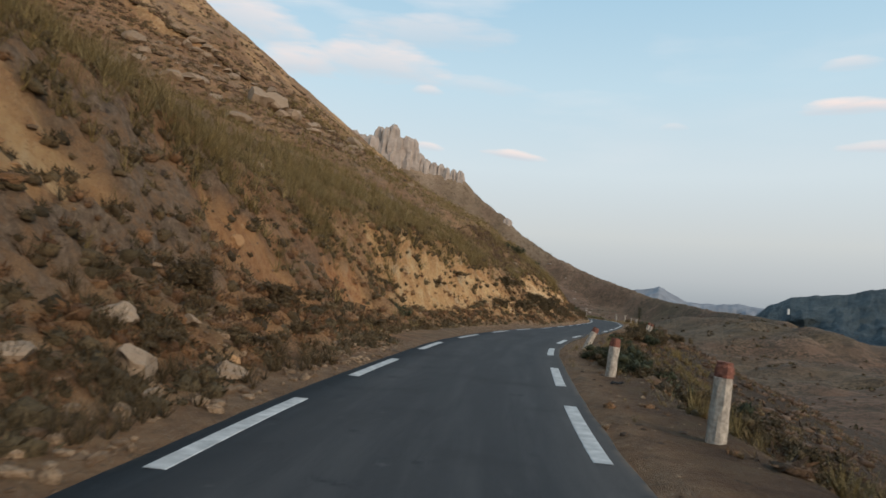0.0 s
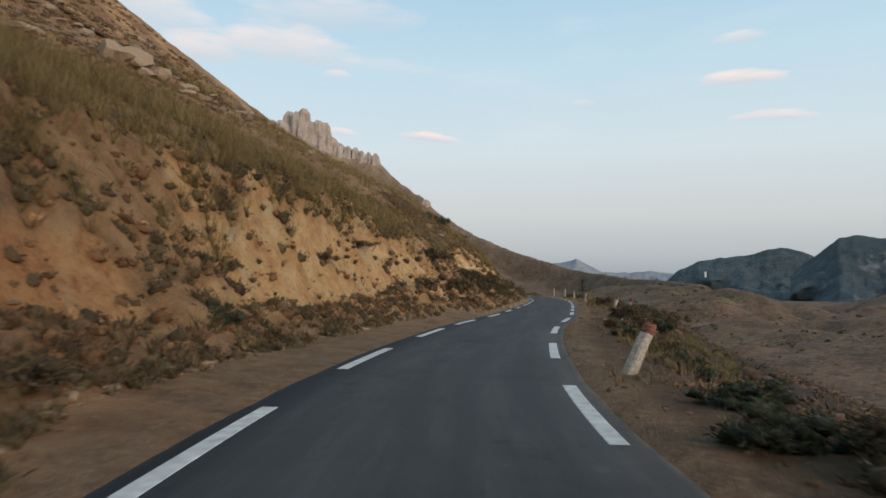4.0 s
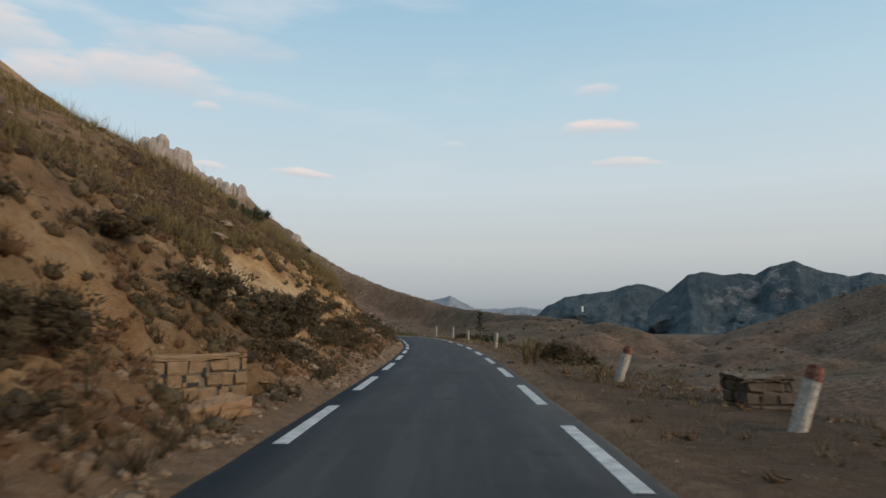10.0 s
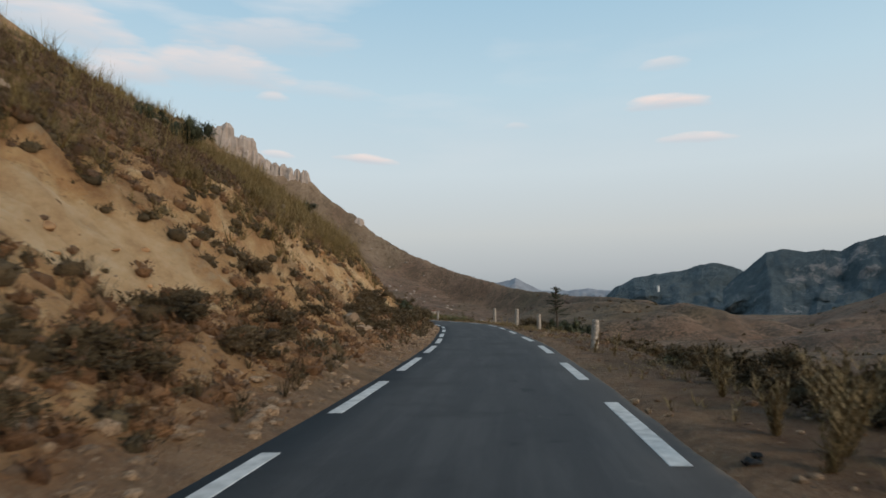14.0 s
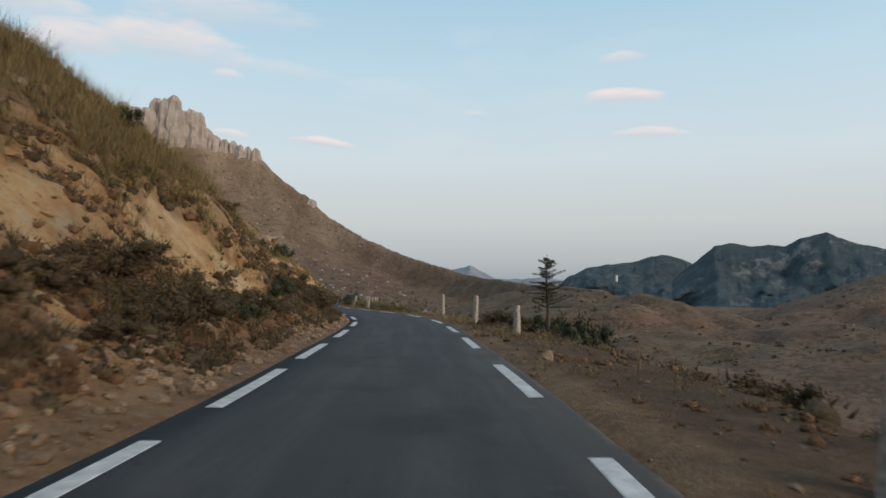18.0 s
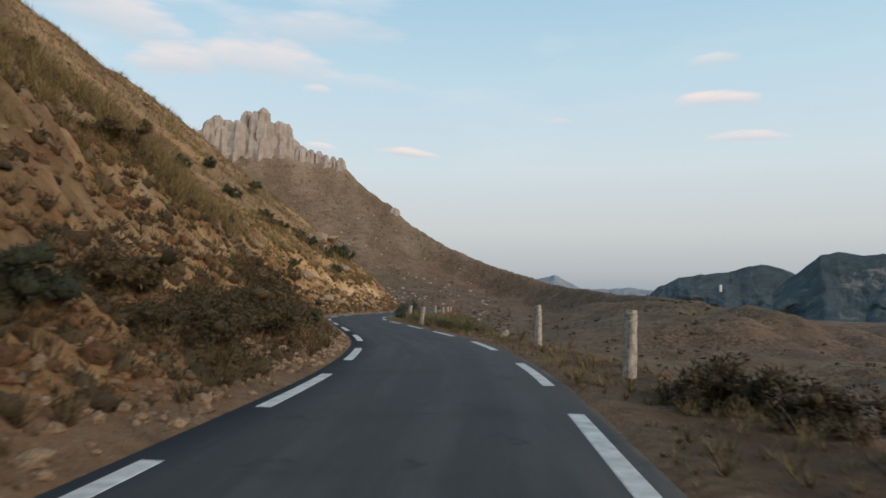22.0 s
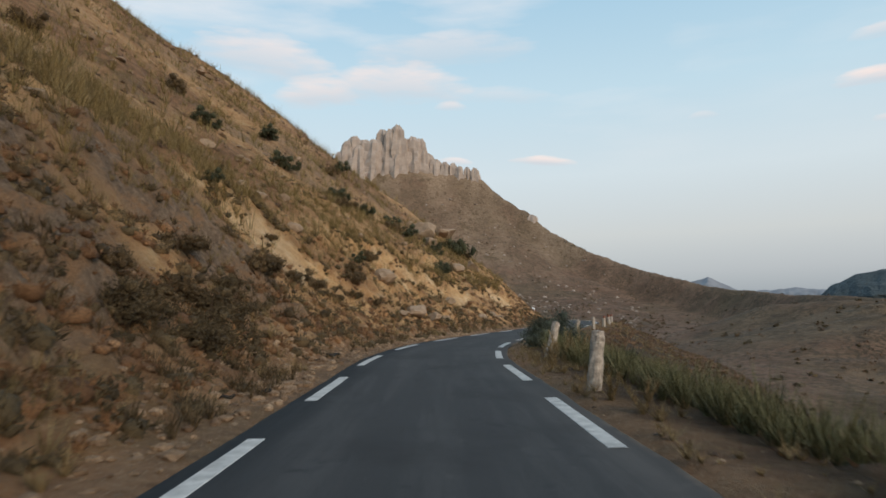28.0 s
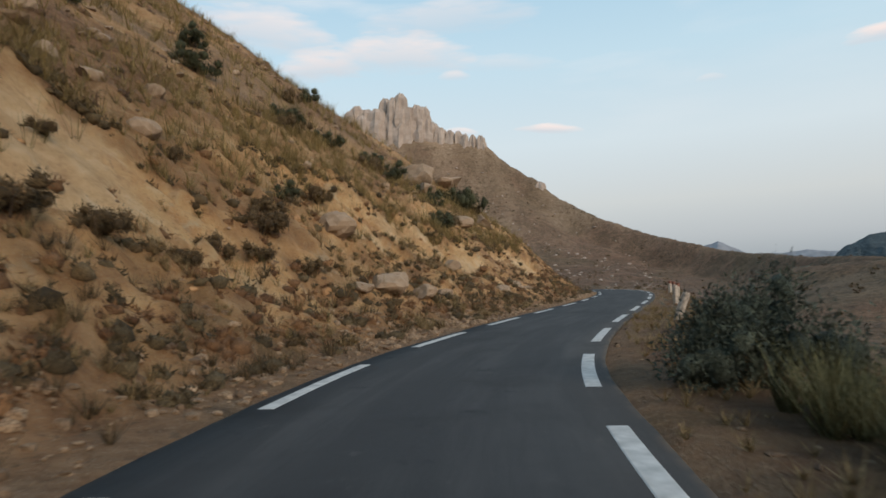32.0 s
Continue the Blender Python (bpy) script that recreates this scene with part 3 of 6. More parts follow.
def relief(s, d, x, y):
    left = -d
    toe, brow, high = bank(s)
    open_ = naked(s, d) * (d < 0)
    cut = ease(left, toe, toe + 1.8) * (1 - 0.55 * ease(left, brow, brow + 3))
    face = ease(left, toe - 0.2, toe + 0.7) * (1 - ease(left, brow, brow + 2))
    r = cut * (1 - 0.4 * open_) * (0.6 * wave(s, left * 0.7, 3.4, 21, 5, 0.6) + 0.34 * wave(x, y, 1.0, 22, 3, 0.6))
    # rills worn down the naked faces, and a sharp lip above them
    rill = np.abs(wave(s + 0.5 * left, left * 0.2, 0.75, 26, 3, 0.6))
    r -= face * open_ * (0.26 + 0.34 * (1 - rill) ** 3 + 0.16 * np.abs(wave(x, y, 0.55, 36, 2)))
    r += face * (1 - open_) * (0.26 * np.abs(wave(x * 1.3 + left, y, 0.85, 28, 3, 0.6)) - 0.08 + 0.15 * wave(x, y, 0.42, 29, 2))
    r -= face * 0.4 * ease(wave(s, left * 0.15, 2.6, 30, 3), 0.3, 0.75) * ease(left, toe + 1, toe + 2.5)
    # tilted beds of the rock face
    bed = left * 1.1 + 0.55 * s + 0.5 * wave(s, left, 1.8, 19, 3)
    r += 0.45 * craggy(s, left) * (np.abs((bed / 0.8) % 1.0 - 0.35) + 0.6 * wave(s, left, 0.7, 20, 3, 0.6) - 0.1)
    r += ease(left, brow, brow + 2) * 0.25 * wave(x, y, 2.0, 23, 4)
    r += ease(np.abs(d), 2.2, 3.2) * 0.05 * wave(x, y, 0.6, 24, 3)
    r += ease(d, 4.0, 7.0) * 0.3 * wave(x, y, 3.0, 25, 4)
    r += np.where(d < 0, 1.0 * wave(x, y, 9, 41, 5), 0.9 * wave(x, y, 22, 41, 4)) * ease(np.abs(d), 8, 30)
    return r * (1 - 0.85 * culvert(s, left))


def height(x, y):
    """Height of the near land at places, as built."""
    x, y = np.atleast_1d(np.asarray(x, float)), np.atleast_1d(np.asarray(y, float))
    s, d = from_road(x, y)
    return road_land(s, d, x, y) + relief(s, d, x, y)


# near land: one fine strip along the road
s_line = np.r_[np.arange(-18, 172, 0.19), np.arange(172, 252, 0.5)]
o_line = np.r_[np.arange(-15, -9.5, 0.3), np.arange(-9.5, -2.3, 0.14), np.arange(-2.3, 2.4, 0.55), np.arange(2.4, 9.6, 0.3)]
SS, OO = np.meshgrid(s_line, o_line, indexing="ij")
XX, YY = at_road(SS, OO)
ZZ = road_land(SS, OO, XX, YY) + relief(SS, OO, XX, YY)
ZZ = np.where(np.abs(OO) < 2.25, -0.06, ZZ)
wide_shoulder = ease(SS, 18, 27) * (1 - ease(SS, 46, 53)) * (OO < 0)
gravel = ease(np.abs(OO), 1.9, 2.2) * (1 - ease(np.abs(OO), 2.4 + 1.1 * wide_shoulder, 3.1 + 1.1 * wide_shoulder)) * (0.6 + 0.4 * wave(XX, YY, 1.2, 31))
TOE, BROW, HIGH = bank(SS)
bareness = ease(-OO, TOE + 0.2, TOE + 1.5) * (1 - ease(-OO, BROW - 0.2, BROW + 1.4)) * (1 - 0.6 * np.maximum(ease(SS, 50, 54) * (1 - ease(SS, 58, 64)), 0.8 * (1 - ease(SS, 24, 32)))) * (0.28 + 0.5 * ease(wave(XX, YY, 1.1, 35, 4) + 0.5 * wave(XX, YY, 4.0, 38, 3), -0.35, 0.35))
bareness = np.maximum(bareness, bare_layer(SS, OO)) + 0.22 * (OO < 0) * ease(-OO, 2.3, 3.2) * ease(wave(XX, YY, 0.9, 33) + 0.3 * wave(XX, YY, 5, 34), -0.1, 0.4) + 0.5 * ease(SS, 85, 125) * ease(-OO, 8, 9.5) * ease(wave(XX, YY, 5, 42), -0.3, 0.4) + ease(OO, 2.2, 3.0) * (1 - ease(OO, 4, 6)) * 0.12 * (1 + wave(XX, YY, 1.5, 32))
strip = tagged(grid_mesh("ground", XX, YY, ZZ, EARTH, (("bare", bareness), ("gravel", gravel), ("turf", turf(SS, OO)), ("valley", ease(OO, 4.5, 7)), ("pale", 0.75 * naked(SS, OO) * ease(SS, 61, 66) * ease(wave(XX, YY, 2.5, 39), -0.4, 0.2)), ("iron", ease(SS, 10, 13) * (1 - ease(SS, 22, 29)) * (OO < 0) * np.clip(0.7 + 0.5 * wave(XX, YY, 2.0, 37), 0, 1)), ("crag", craggy(SS, -OO) * (1 - 0.8 * naked(SS, OO))))),
               "ochre earth cutting and stony brown verge beside the road", "ground", kind="structure")

# hillside above and below the strip, then the far land in rings round it
gx, gy = np.meshgrid(np.arange(-115, 130, 1.2), np.arange(-22, 285, 1.2), indexing="ij")
gs, gd = from_road(gx, gy)
gs, gd = gs.reshape(gx.shape), gd.reshape(gx.shape)
gz = road_land(gs, gd, gx, gy) + relief(gs, gd, gx, gy)
gz -= 3.0 * (1 - ease(-gd, 12.0, 15.2)) * (gd < 0) + 2.0 * (1 - ease(gd, 7.0, 9.6)) * (gd >= 0)
tagged(grid_mesh("ground_hillside", gx, gy, gz, EARTH, (("bare", (0.15 + 0.4 * ease(gs, 85, 125)) * ease(wave(gx, gy, 5, 42), -0.3, 0.4) * (gd < 0)), ("gravel", 0 * gx), ("turf", turf(gs, gd)), ("valley", ease(gd, 4.5, 7)), ("crag", 0.7 * ease(wave(gx, gy, 6, 43), 0.05, 0.4) * (gd < -14)))),
       "steep dry scrub-covered hillside of brown earth", "hillside", kind="structure")

az = np.radians(np.r_[np.arange(-70, -20, 2.0), np.arange(-20, 75, 0.35), np.arange(75, 291, 4.0)])
rr = np.r_[np.geomspace(95, 1500, 250), np.geomspace(1560, 4700, 14)]
RR, AA = np.meshgrid(rr, az, indexing="ij")
fx, fy = 25 + RR * np.sin(AA), 130 + RR * np.cos(AA)
fz = far_land(fx, fy) + wave(fx, fy, 60, 51, 4, 0.5) * (1.0 + 0.0045 * RR)
fz -= 9 * (1 - np.abs(wave(fx + 0.3 * fy, fy, 120, 54, 4, 0.55))) ** 4 * ease(np.degrees(AA), 24, 40) * ease(RR, 110, 220) * (1 - ease(RR, 330, 420))
fs, fd = from_road(fx, fy)
fs, fd = fs.reshape(fx.shape), fd.reshape(fx.shape)
near = road_land(fs, fd, fx, fy)
hill = np.minimum(near, 165) + 3 * wave(fx, fy, 25, 52, 5)
fz = np.where((np.degrees(AA) < 0) | (np.degrees(AA) > 200), np.maximum(fz, hill * ease(-fd, 20, 60) - 30 * (1 - ease(-fd, 20, 60))), fz)
blend = 1 - ease(RR, 95, 190)
fz = fz * (1 - blend) + (near - 1.5) * blend
inside = (fx > -112) & (fd < -10) & (fy > -19) & (fy < 282) & (fs < 170)
fz = np.where(inside, np.minimum(fz, near + relief(fs, fd, fx, fy) - 2.5), fz)
fz = np.where((np.abs(fd + 2) < 18) & (fy > -30) & (fy < 262), np.minimum(fz, -14), fz)
fz = np.where(RR > 1500, np.minimum(fz, -20 - (RR - 1500) * 0.02), fz)
tagged(grid_mesh("ground_far", fx, fy, fz, FAR, (("rock", np.maximum(ease(fz, 120, 230), 0.6 * ease(fz, 12, 90)) * (0.35 + 0.65 * ease(wave(fx, fy, 40, 53), -0.3, 0.3))),)),
       "dry brown hills and scree slopes running to the horizon", "hills", kind="structure")


# ---- road ----
def road():
    n = np.arange(-17, 251, 0.5)
    across = np.array([-HALF, -1.3, 0, 1.3, HALF])
    S, O = np.meshgrid(n, across, indexing="ij")
    X, Y = at_road(S, O + 0.05 * wave(S, O, 1.4, 61) * (np.abs(O) > 2))
    Z = 0.05 - 0.012 * np.abs(O)
    ob = grid_mesh("road", X, Y, Z, ASPHALT, (("across", O), ("along", S)))
    thick = ob.modifiers.new("thickness", "SOLIDIFY")
    thick.thickness, thick.offset = 0.1, -1
    return tagged(ob, "narrow worn dark asphalt mountain road", "road", kind="structure")


ROAD = road()


def dash(s, side, length=3.3, wide=0.2):
    n = np.linspace(s, s + length, 9)
    bm = bmesh.new()
    rows = []
    for k in n:
        row = []
        for o, z in ((-wide / 2, 0.03), (-wide / 2 + 0.012, 0.0345), (wide / 2 - 0.012, 0.0345), (wide / 2, 0.03)):
            x, y = at_road(k, side * LINE + o)
            row.append(bm.verts.new((float(x), float(y), z + 0.0012 * (k - s == 0))))
        rows.append(row)
    for a, b in zip(rows, rows[1:]):
        for k in range(3):
            bm.faces.new((a[k], a[k + 1], b[k + 1], b[k]))
    me = bpy.data.meshes.new("road_marking")
    bm.to_mesh(me)
    bm.free()
    me.materials.append(PAINT)
    ob = new("road_marking", me)
    ob.parent = ROAD
    return ob


LEFT_ENDS = (-10.5, -4.1, 2.3, 8.7, 15.2, 22.4, 29.6, 36.8, 42.9, 49.8, 56.4, 62.9, 69.3, 75.4, 81.2, 86.8, 92.2, 97.7, 103.9, 110.3, 116.8, 123.8, 130.8, 137.6, 144.3,
             151, 157.5, 163.9, 170.3, 176.7, 183.1, 189.5, 195.9, 202.3, 208.7, 215)
RIGHT_ENDS = (-9, -2.5, 4, 10.4, 16.7, 24.7, 32.2, 39.6, 46.8, 54.1, 60.3, 66.5, 72.7, 79.3, 86.3, 93, 100.3, 106.7, 113, 120.4, 127.2, 133.8, 140.1, 146.2,
              152.2, 158.3, 164.5, 170.9, 177.3, 183.7, 190.1, 196.5, 202.9, 209.3, 215.7)
for side, ends in ((-1, LEFT_ENDS), (1, RIGHT_ENDS)):
    for end in ends:
        dash(end - 3.75, side, 3.75)


# ---- builders ----
def part(name, bm, material, parent, label=""):
    me = bpy.data.meshes.new(name)
    bm.to_mesh(me)
    bm.free()
    me.materials.append(material)
    ob = new(name, me)
    ob.parent = parent
    return tagged(ob, label)


def raw(name, verts, faces, material, parent=None, label="", soft=False):
    me = bpy.data.meshes.new(name)
    me.from_pydata(verts.tolist() if hasattr(verts, "tolist") else verts, [], faces.tolist() if hasattr(faces, "tolist") else faces)
    me.materials.append(material)
    me.polygons.foreach_set("use_smooth", [soft] * len(me.polygons))
    ob = new(name, me)
    ob.parent = parent
    return tagged(ob, label)


def on_land(s, off, sink=0.0):
    x, y = at_road(s, off)
    return float(x), float(y), float(height(x, y)[0]) - sink


RNG = np.random.default_rng(7)


def leaves(centres, sizes, count, leaf, squash=0.7, shell=0.55, ball=False):
    """Many small leaf triangles in rounded, uneven heaps."""
    n = len(centres)
    c = np.repeat(centres, count, 0)
    r = np.repeat(sizes, count)
    v = RNG.normal(size=(n * count, 3))
    v /= np.linalg.norm(v, axis=1)[:, None]
    if not ball:
        v[:, 2] = np.abs(v[:, 2]) * 1.05 - 0.1
    lump = 0.72 + 0.28 * np.sin(v[:, 0] * 5 + c[:, 0] * 3) * np.sin(v[:, 1] * 5 + c[:, 1] * 2)
    p = c + v * (r * lump * (shell + (1 - shell) * RNG.random(n * count) ** 0.5))[:, None] * (1, 1, squash)
    a = RNG.normal(size=(n * count, 3))
    a /= np.linalg.norm(a, axis=1)[:, None]
    b = np.cross(a, RNG.normal(size=(n * count, 3)))
    b /= np.linalg.norm(b, axis=1)[:, None]
    k = (leaf * (0.6 + 0.8 * RNG.random(n * count)) * np.clip(r, 0.25, None) ** 0.5)[:, None]
    verts = np.stack([p - a * k, p + a * k * 0.8 + b * k * 0.35, p + b * k * 1.1], 1).reshape(-1, 3)
    return verts, np.arange(len(verts)).reshape(-1, 3)


def clumps(centres, sizes, count, twig=0.13, squash=0.75, core=0.55, round_=False):
    """Shrubs: a dark lumpy heart that bristles with many short fine twigs."""
    m = len(centres)
    n = m * count
    c, r = np.repeat(centres, count, 0), np.repeat(sizes, count)
    d = RNG.normal(size=(n, 3))
    d /= np.linalg.norm(d, axis=1)[:, None]
    if not round_:
        d[:, 2] = np.abs(d[:, 2])
    lump = 0.8 + 0.3 * np.sin(d[:, 0] * 4 + c[:, 0] * 3) * np.sin(d[:, 1] * 4 + c[:, 1] * 2)
    p = c + d * (r * lump * (0.45 + 0.5 * RNG.random(n)))[:, None] * (1, 1, squash)
    t = d + RNG.normal(size=(n, 3)) * 0.6 + (0, 0, 0.3)
    t /= np.linalg.norm(t, axis=1)[:, None]
    w = np.cross(t, RNG.normal(size=(n, 3)))
    w /= np.linalg.norm(w, axis=1)[:, None]
    k = (np.minimum(r * 0.3, 0.62 * twig) * (0.4 + RNG.random(n)))[:, None]
    v = np.stack([p - w * k * 0.24 - t * k * 0.35, p + w * k * 0.24 - t * k * 0.15, p + t * k], 1).reshape(-1, 3)
    f = np.arange(len(v)).reshape(-1, 3)
    h = ICO_V[None] * (0.55 + 0.75 * RNG.random((m, len(ICO_V), 1))) * (1, 1, squash) * (core * sizes)[:, None, None] + centres[:, None]
    g = ICO_F[None] + (np.arange(m) * len(ICO_V))[:, None, None] + len(v)
    return np.vstack([v, h.reshape(-1, 3)]), np.vstack([f, g.reshape(-1, 3)])


def blades(centres, sizes, count, lean=0.45, width=0.035):
    """Tufts of thin standing blades."""
    n = len(centres)
    c = np.repeat(centres, count, 0)
    h = np.repeat(sizes, count) * (0.55 + 0.6 * RNG.random(n * count))
    turn = RNG.random(n * count) * 2 * np.pi
    out = np.stack([np.cos(turn), np.sin(turn), 0 * turn], 1)
    side = np.stack([-np.sin(turn), np.cos(turn), 0 * turn], 1)
    base = c + out * (h * 0.16 * RNG.random(n * count))[:, None]
    tip = base + out * (h * lean * (0.2 + RNG.random(n * count)))[:, None]
    tip[:, 2] += h
    w = (width * h)[:, None] + 0.004
    verts = np.stack([base - side * w, base + side * w, tip], 1).reshape(-1, 3)
    return verts, np.arange(len(verts)).reshape(-1, 3)


def ball(levels):
    bm = bmesh.new()
    bmesh.ops.create_icosphere(bm, subdivisions=levels, radius=1)
    v = np.array([q.co[:] for q in bm.verts])
    f = np.array([[q.index for q in p.verts] for p in bm.faces])
    bm.free()
    return v, f


ICO_V, ICO_F = ball(1)
BALL_V, BALL_F = ball(2)


def stones(centres, sizes, fine=False):
    """Angular loose stones."""
    n = len(centres)
    base, faces = (BALL_V, BALL_F) if fine else (ICO_V, ICO_F)
    if fine:
        v = np.repeat(base[None], n, 0)
        for _ in range(7):
            q = RNG.normal(size=(n, 1, 3))
            q /= np.linalg.norm(q, axis=2, keepdims=True)
            over = np.maximum((v * q).sum(2, keepdims=True) - RNG.uniform(0.4, 0.8, (n, 1, 1)), 0)
            v = v - q * over
        v = v * (0.93 + 0.14 * RNG.random((n, len(base), 1)))
    else:
        v = base[None] * (0.75 + 0.4 * RNG.random((n, len(base), 1)))
    v = v * (0.7 + 0.6 * RNG.random((n, 1, 3))) * (1, 1, 0.62)
    t = RNG.random(n) * 6.28
    c, s = np.cos(t)[:, None], np.sin(t)[:, None]
    x, y = v[..., 0] * c - v[..., 1] * s, v[..., 0] * s + v[..., 1] * c
    v = np.stack([x, y, v[..., 2]], -1) * sizes[:, None, None] + centres[:, None]
    f = faces[None] + (np.arange(n) * len(base))[:, None, None]
    return v.reshape(-1, 3), f.reshape(-1, 3)


def scatter(n, s_from, s_to, o_from, o_to, want=None, sink=0.0):
    """Random places on the near land, kept where want(s, off) is high."""
    s, o = RNG.uniform(s_from, s_to, n), RNG.uniform(o_from, o_to, n)
    keep = (culvert(s, -o) < 0.3) & ~((o < 0) & (-o < 2.2 + 1.4 * ease(s, 17, 22) * (1 - ease(s, 46, 50))))
    s, o = s[keep], o[keep]
    x, y = at_road(s, o)
    if want is not None:
        k = RNG.random(len(s)) < want(s, o, x, y)
        s, o, x, y = s[k], o[k], x[k], y[k]
    z = height(x, y) - sink
    return np.stack([x, y, z], 1)


# ---- distant mountains ----
def range_of_hills(name, r, profile, low, material, label, depth, rock):
    p = np.array(profile)
    a = np.arange(p[0, 0], p[-1, 0], 0.1)
    e = np.interp(a, p[:, 0], p[:, 1]) + 0.10 * wave(a * 10, a * 0, 5, 71, 5, 0.6)
    rows = np.linspace(0, 1, 34)
    A, K = np.meshgrid(a, rows, indexing="ij")
    top = 1.4 + r * np.tan(np.radians(np.repeat(e[:, None], len(rows), 1)))
    U, V = np.radians(A) * r, K * depth
    spur = wave(U + 0.4 * V, V, 330, 72, 5)
    R = r - depth * K - depth * 0.35 * spur * np.sin(np.pi * np.clip(K, 0, 1))
    Z = top - (top - low) * K ** 0.85 + 34 * wave(U, V * 0.5, 110, 73, 6, 0.6) * np.clip(K * 8, 0, 1)
    X, Y = 14 + R * np.sin(np.radians(A)), 51 + R * np.cos(np.radians(A))
    rockiness = rock * ease(0.9 - K, 0, 0.5)
    return tagged(grid_mesh(name, X, Y, Z, material, (("rock", rockiness),)), label, "mountain", kind="structure")


# the range's haze is put into its pale blue-grey base colour
PALE_RANGE = Nodes("pale_range", 1.0)
PALE_RANGE = PALE_RANGE.colour(PALE_RANGE.ramp(PALE_RANGE.noise(0.01, 6), [(0.3, (0.16, 0.17, 0.19)), (0.7, (0.27, 0.275, 0.29))]))
range_of_hills("backdrop_pale_range", 4300, [(14, 0.6), (17.2, 1.4), (18.6, 2.09), (19.4, 2.2), (20.5, 2.5), (21.6, 1.9), (22.8, 1.3), (25.2, 1.35), (27, 1.45), (28.8, 1.25), (34, 0.8)],
               -60, PALE_RANGE, "pale hazy blue mountains on the horizon", 700, 0.0)
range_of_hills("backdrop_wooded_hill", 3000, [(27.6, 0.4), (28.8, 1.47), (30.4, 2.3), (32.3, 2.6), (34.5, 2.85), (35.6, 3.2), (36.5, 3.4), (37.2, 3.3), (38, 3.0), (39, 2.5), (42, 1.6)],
               -120, HAZY_FOREST, "dark wooded mountain shoulder tinted blue-grey with distance haze", 700, 0.25)
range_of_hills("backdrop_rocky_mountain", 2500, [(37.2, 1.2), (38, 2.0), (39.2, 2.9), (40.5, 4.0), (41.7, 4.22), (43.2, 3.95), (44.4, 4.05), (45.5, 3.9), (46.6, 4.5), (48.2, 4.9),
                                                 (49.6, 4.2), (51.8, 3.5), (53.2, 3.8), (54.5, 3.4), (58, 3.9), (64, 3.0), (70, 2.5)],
               -150, HAZY_FOREST, "dark mountain with grey rock faces and haze-blued slopes", 750, 1.0)


def rock_spires():
    root = tagged(new("rock_spires"), "jagged pale rock towers along the mountain crest", "rock formation")
    for az_, el_, w in ((-10.2, 12.6, 8), (-9.6, 13.4, 9), (-9.0, 14.3, 11), (-8.4, 14.7, 12), (-7.6, 14.4, 12), (-6.7, 14.45, 13), (-6.0, 15.25, 11), (-5.3, 15.3, 11),
                        (-4.7, 15.6, 12), (-4.0, 14.5, 10), (-3.4, 14.65, 11), (-2.8, 14.5, 10), (-2.2, 13.3, 9), (-1.5, 12.8, 8), (-0.7, 12.55, 7), (0.0, 12.45, 6),
                        (0.6, 12.2, 5), (1.2, 12.1, 4), (1.85, 12.0, 6), (-8.0, 13.9, 13), (-5.6, 14.2, 14), (-3.1, 13.7, 14), (-7.1, 13.6, 14), (6.6, 7.95, 7)):
        r = float(np.interp(az_, (-22, -11, -5, 0, 2, 2.9, 5.8, 8.3), (1150, 1110, 1090, 1085, 1080, 1075, 1050, 1015))) - RNG.uniform(2, 12)
        x, y, top = polar(az_, r, el_)
        base = float(far_land(np.array([x]), np.array([y]))[0]) - 45
        rows, cols = 15, 18
        k, a = np.meshgrid(np.linspace(0, 1, rows), np.linspace(0, 2 * np.pi, cols, endpoint=False), indexing="ij")
        shape = (1.35 - 0.75 * k**1.5) * (1 - 0.55 * (k > 0.95))
        flute = 1 + 0.18 * np.sin(a * 5 + az_ * 7) + 0.5 * wave(a * 3 + az_ * 9, k * 5, 1.1, 81, 4, 0.65)
        rad = (w + 2.5) * shape * flute
        X, Y = x + rad * np.cos(a), y + rad * np.sin(a) * 0.8
        Z = base + (top - base) * k + 2.5 * wave(a * 4, k * 9 + az_, 1.0, 82, 3) * (k > 0.05)
        i = np.arange(rows * cols).reshape(rows, cols)
        j = np.roll(i, -1, 1)
        faces = np.stack([i[:-1], j[:-1], j[1:], i[1:]], -1).reshape(-1, 4).tolist() + [i[-1].tolist()]
        raw("rock_tower", np.stack([X, Y, Z], -1).reshape(-1, 3), faces, SPIRE, root)
    return root


rock_spires()


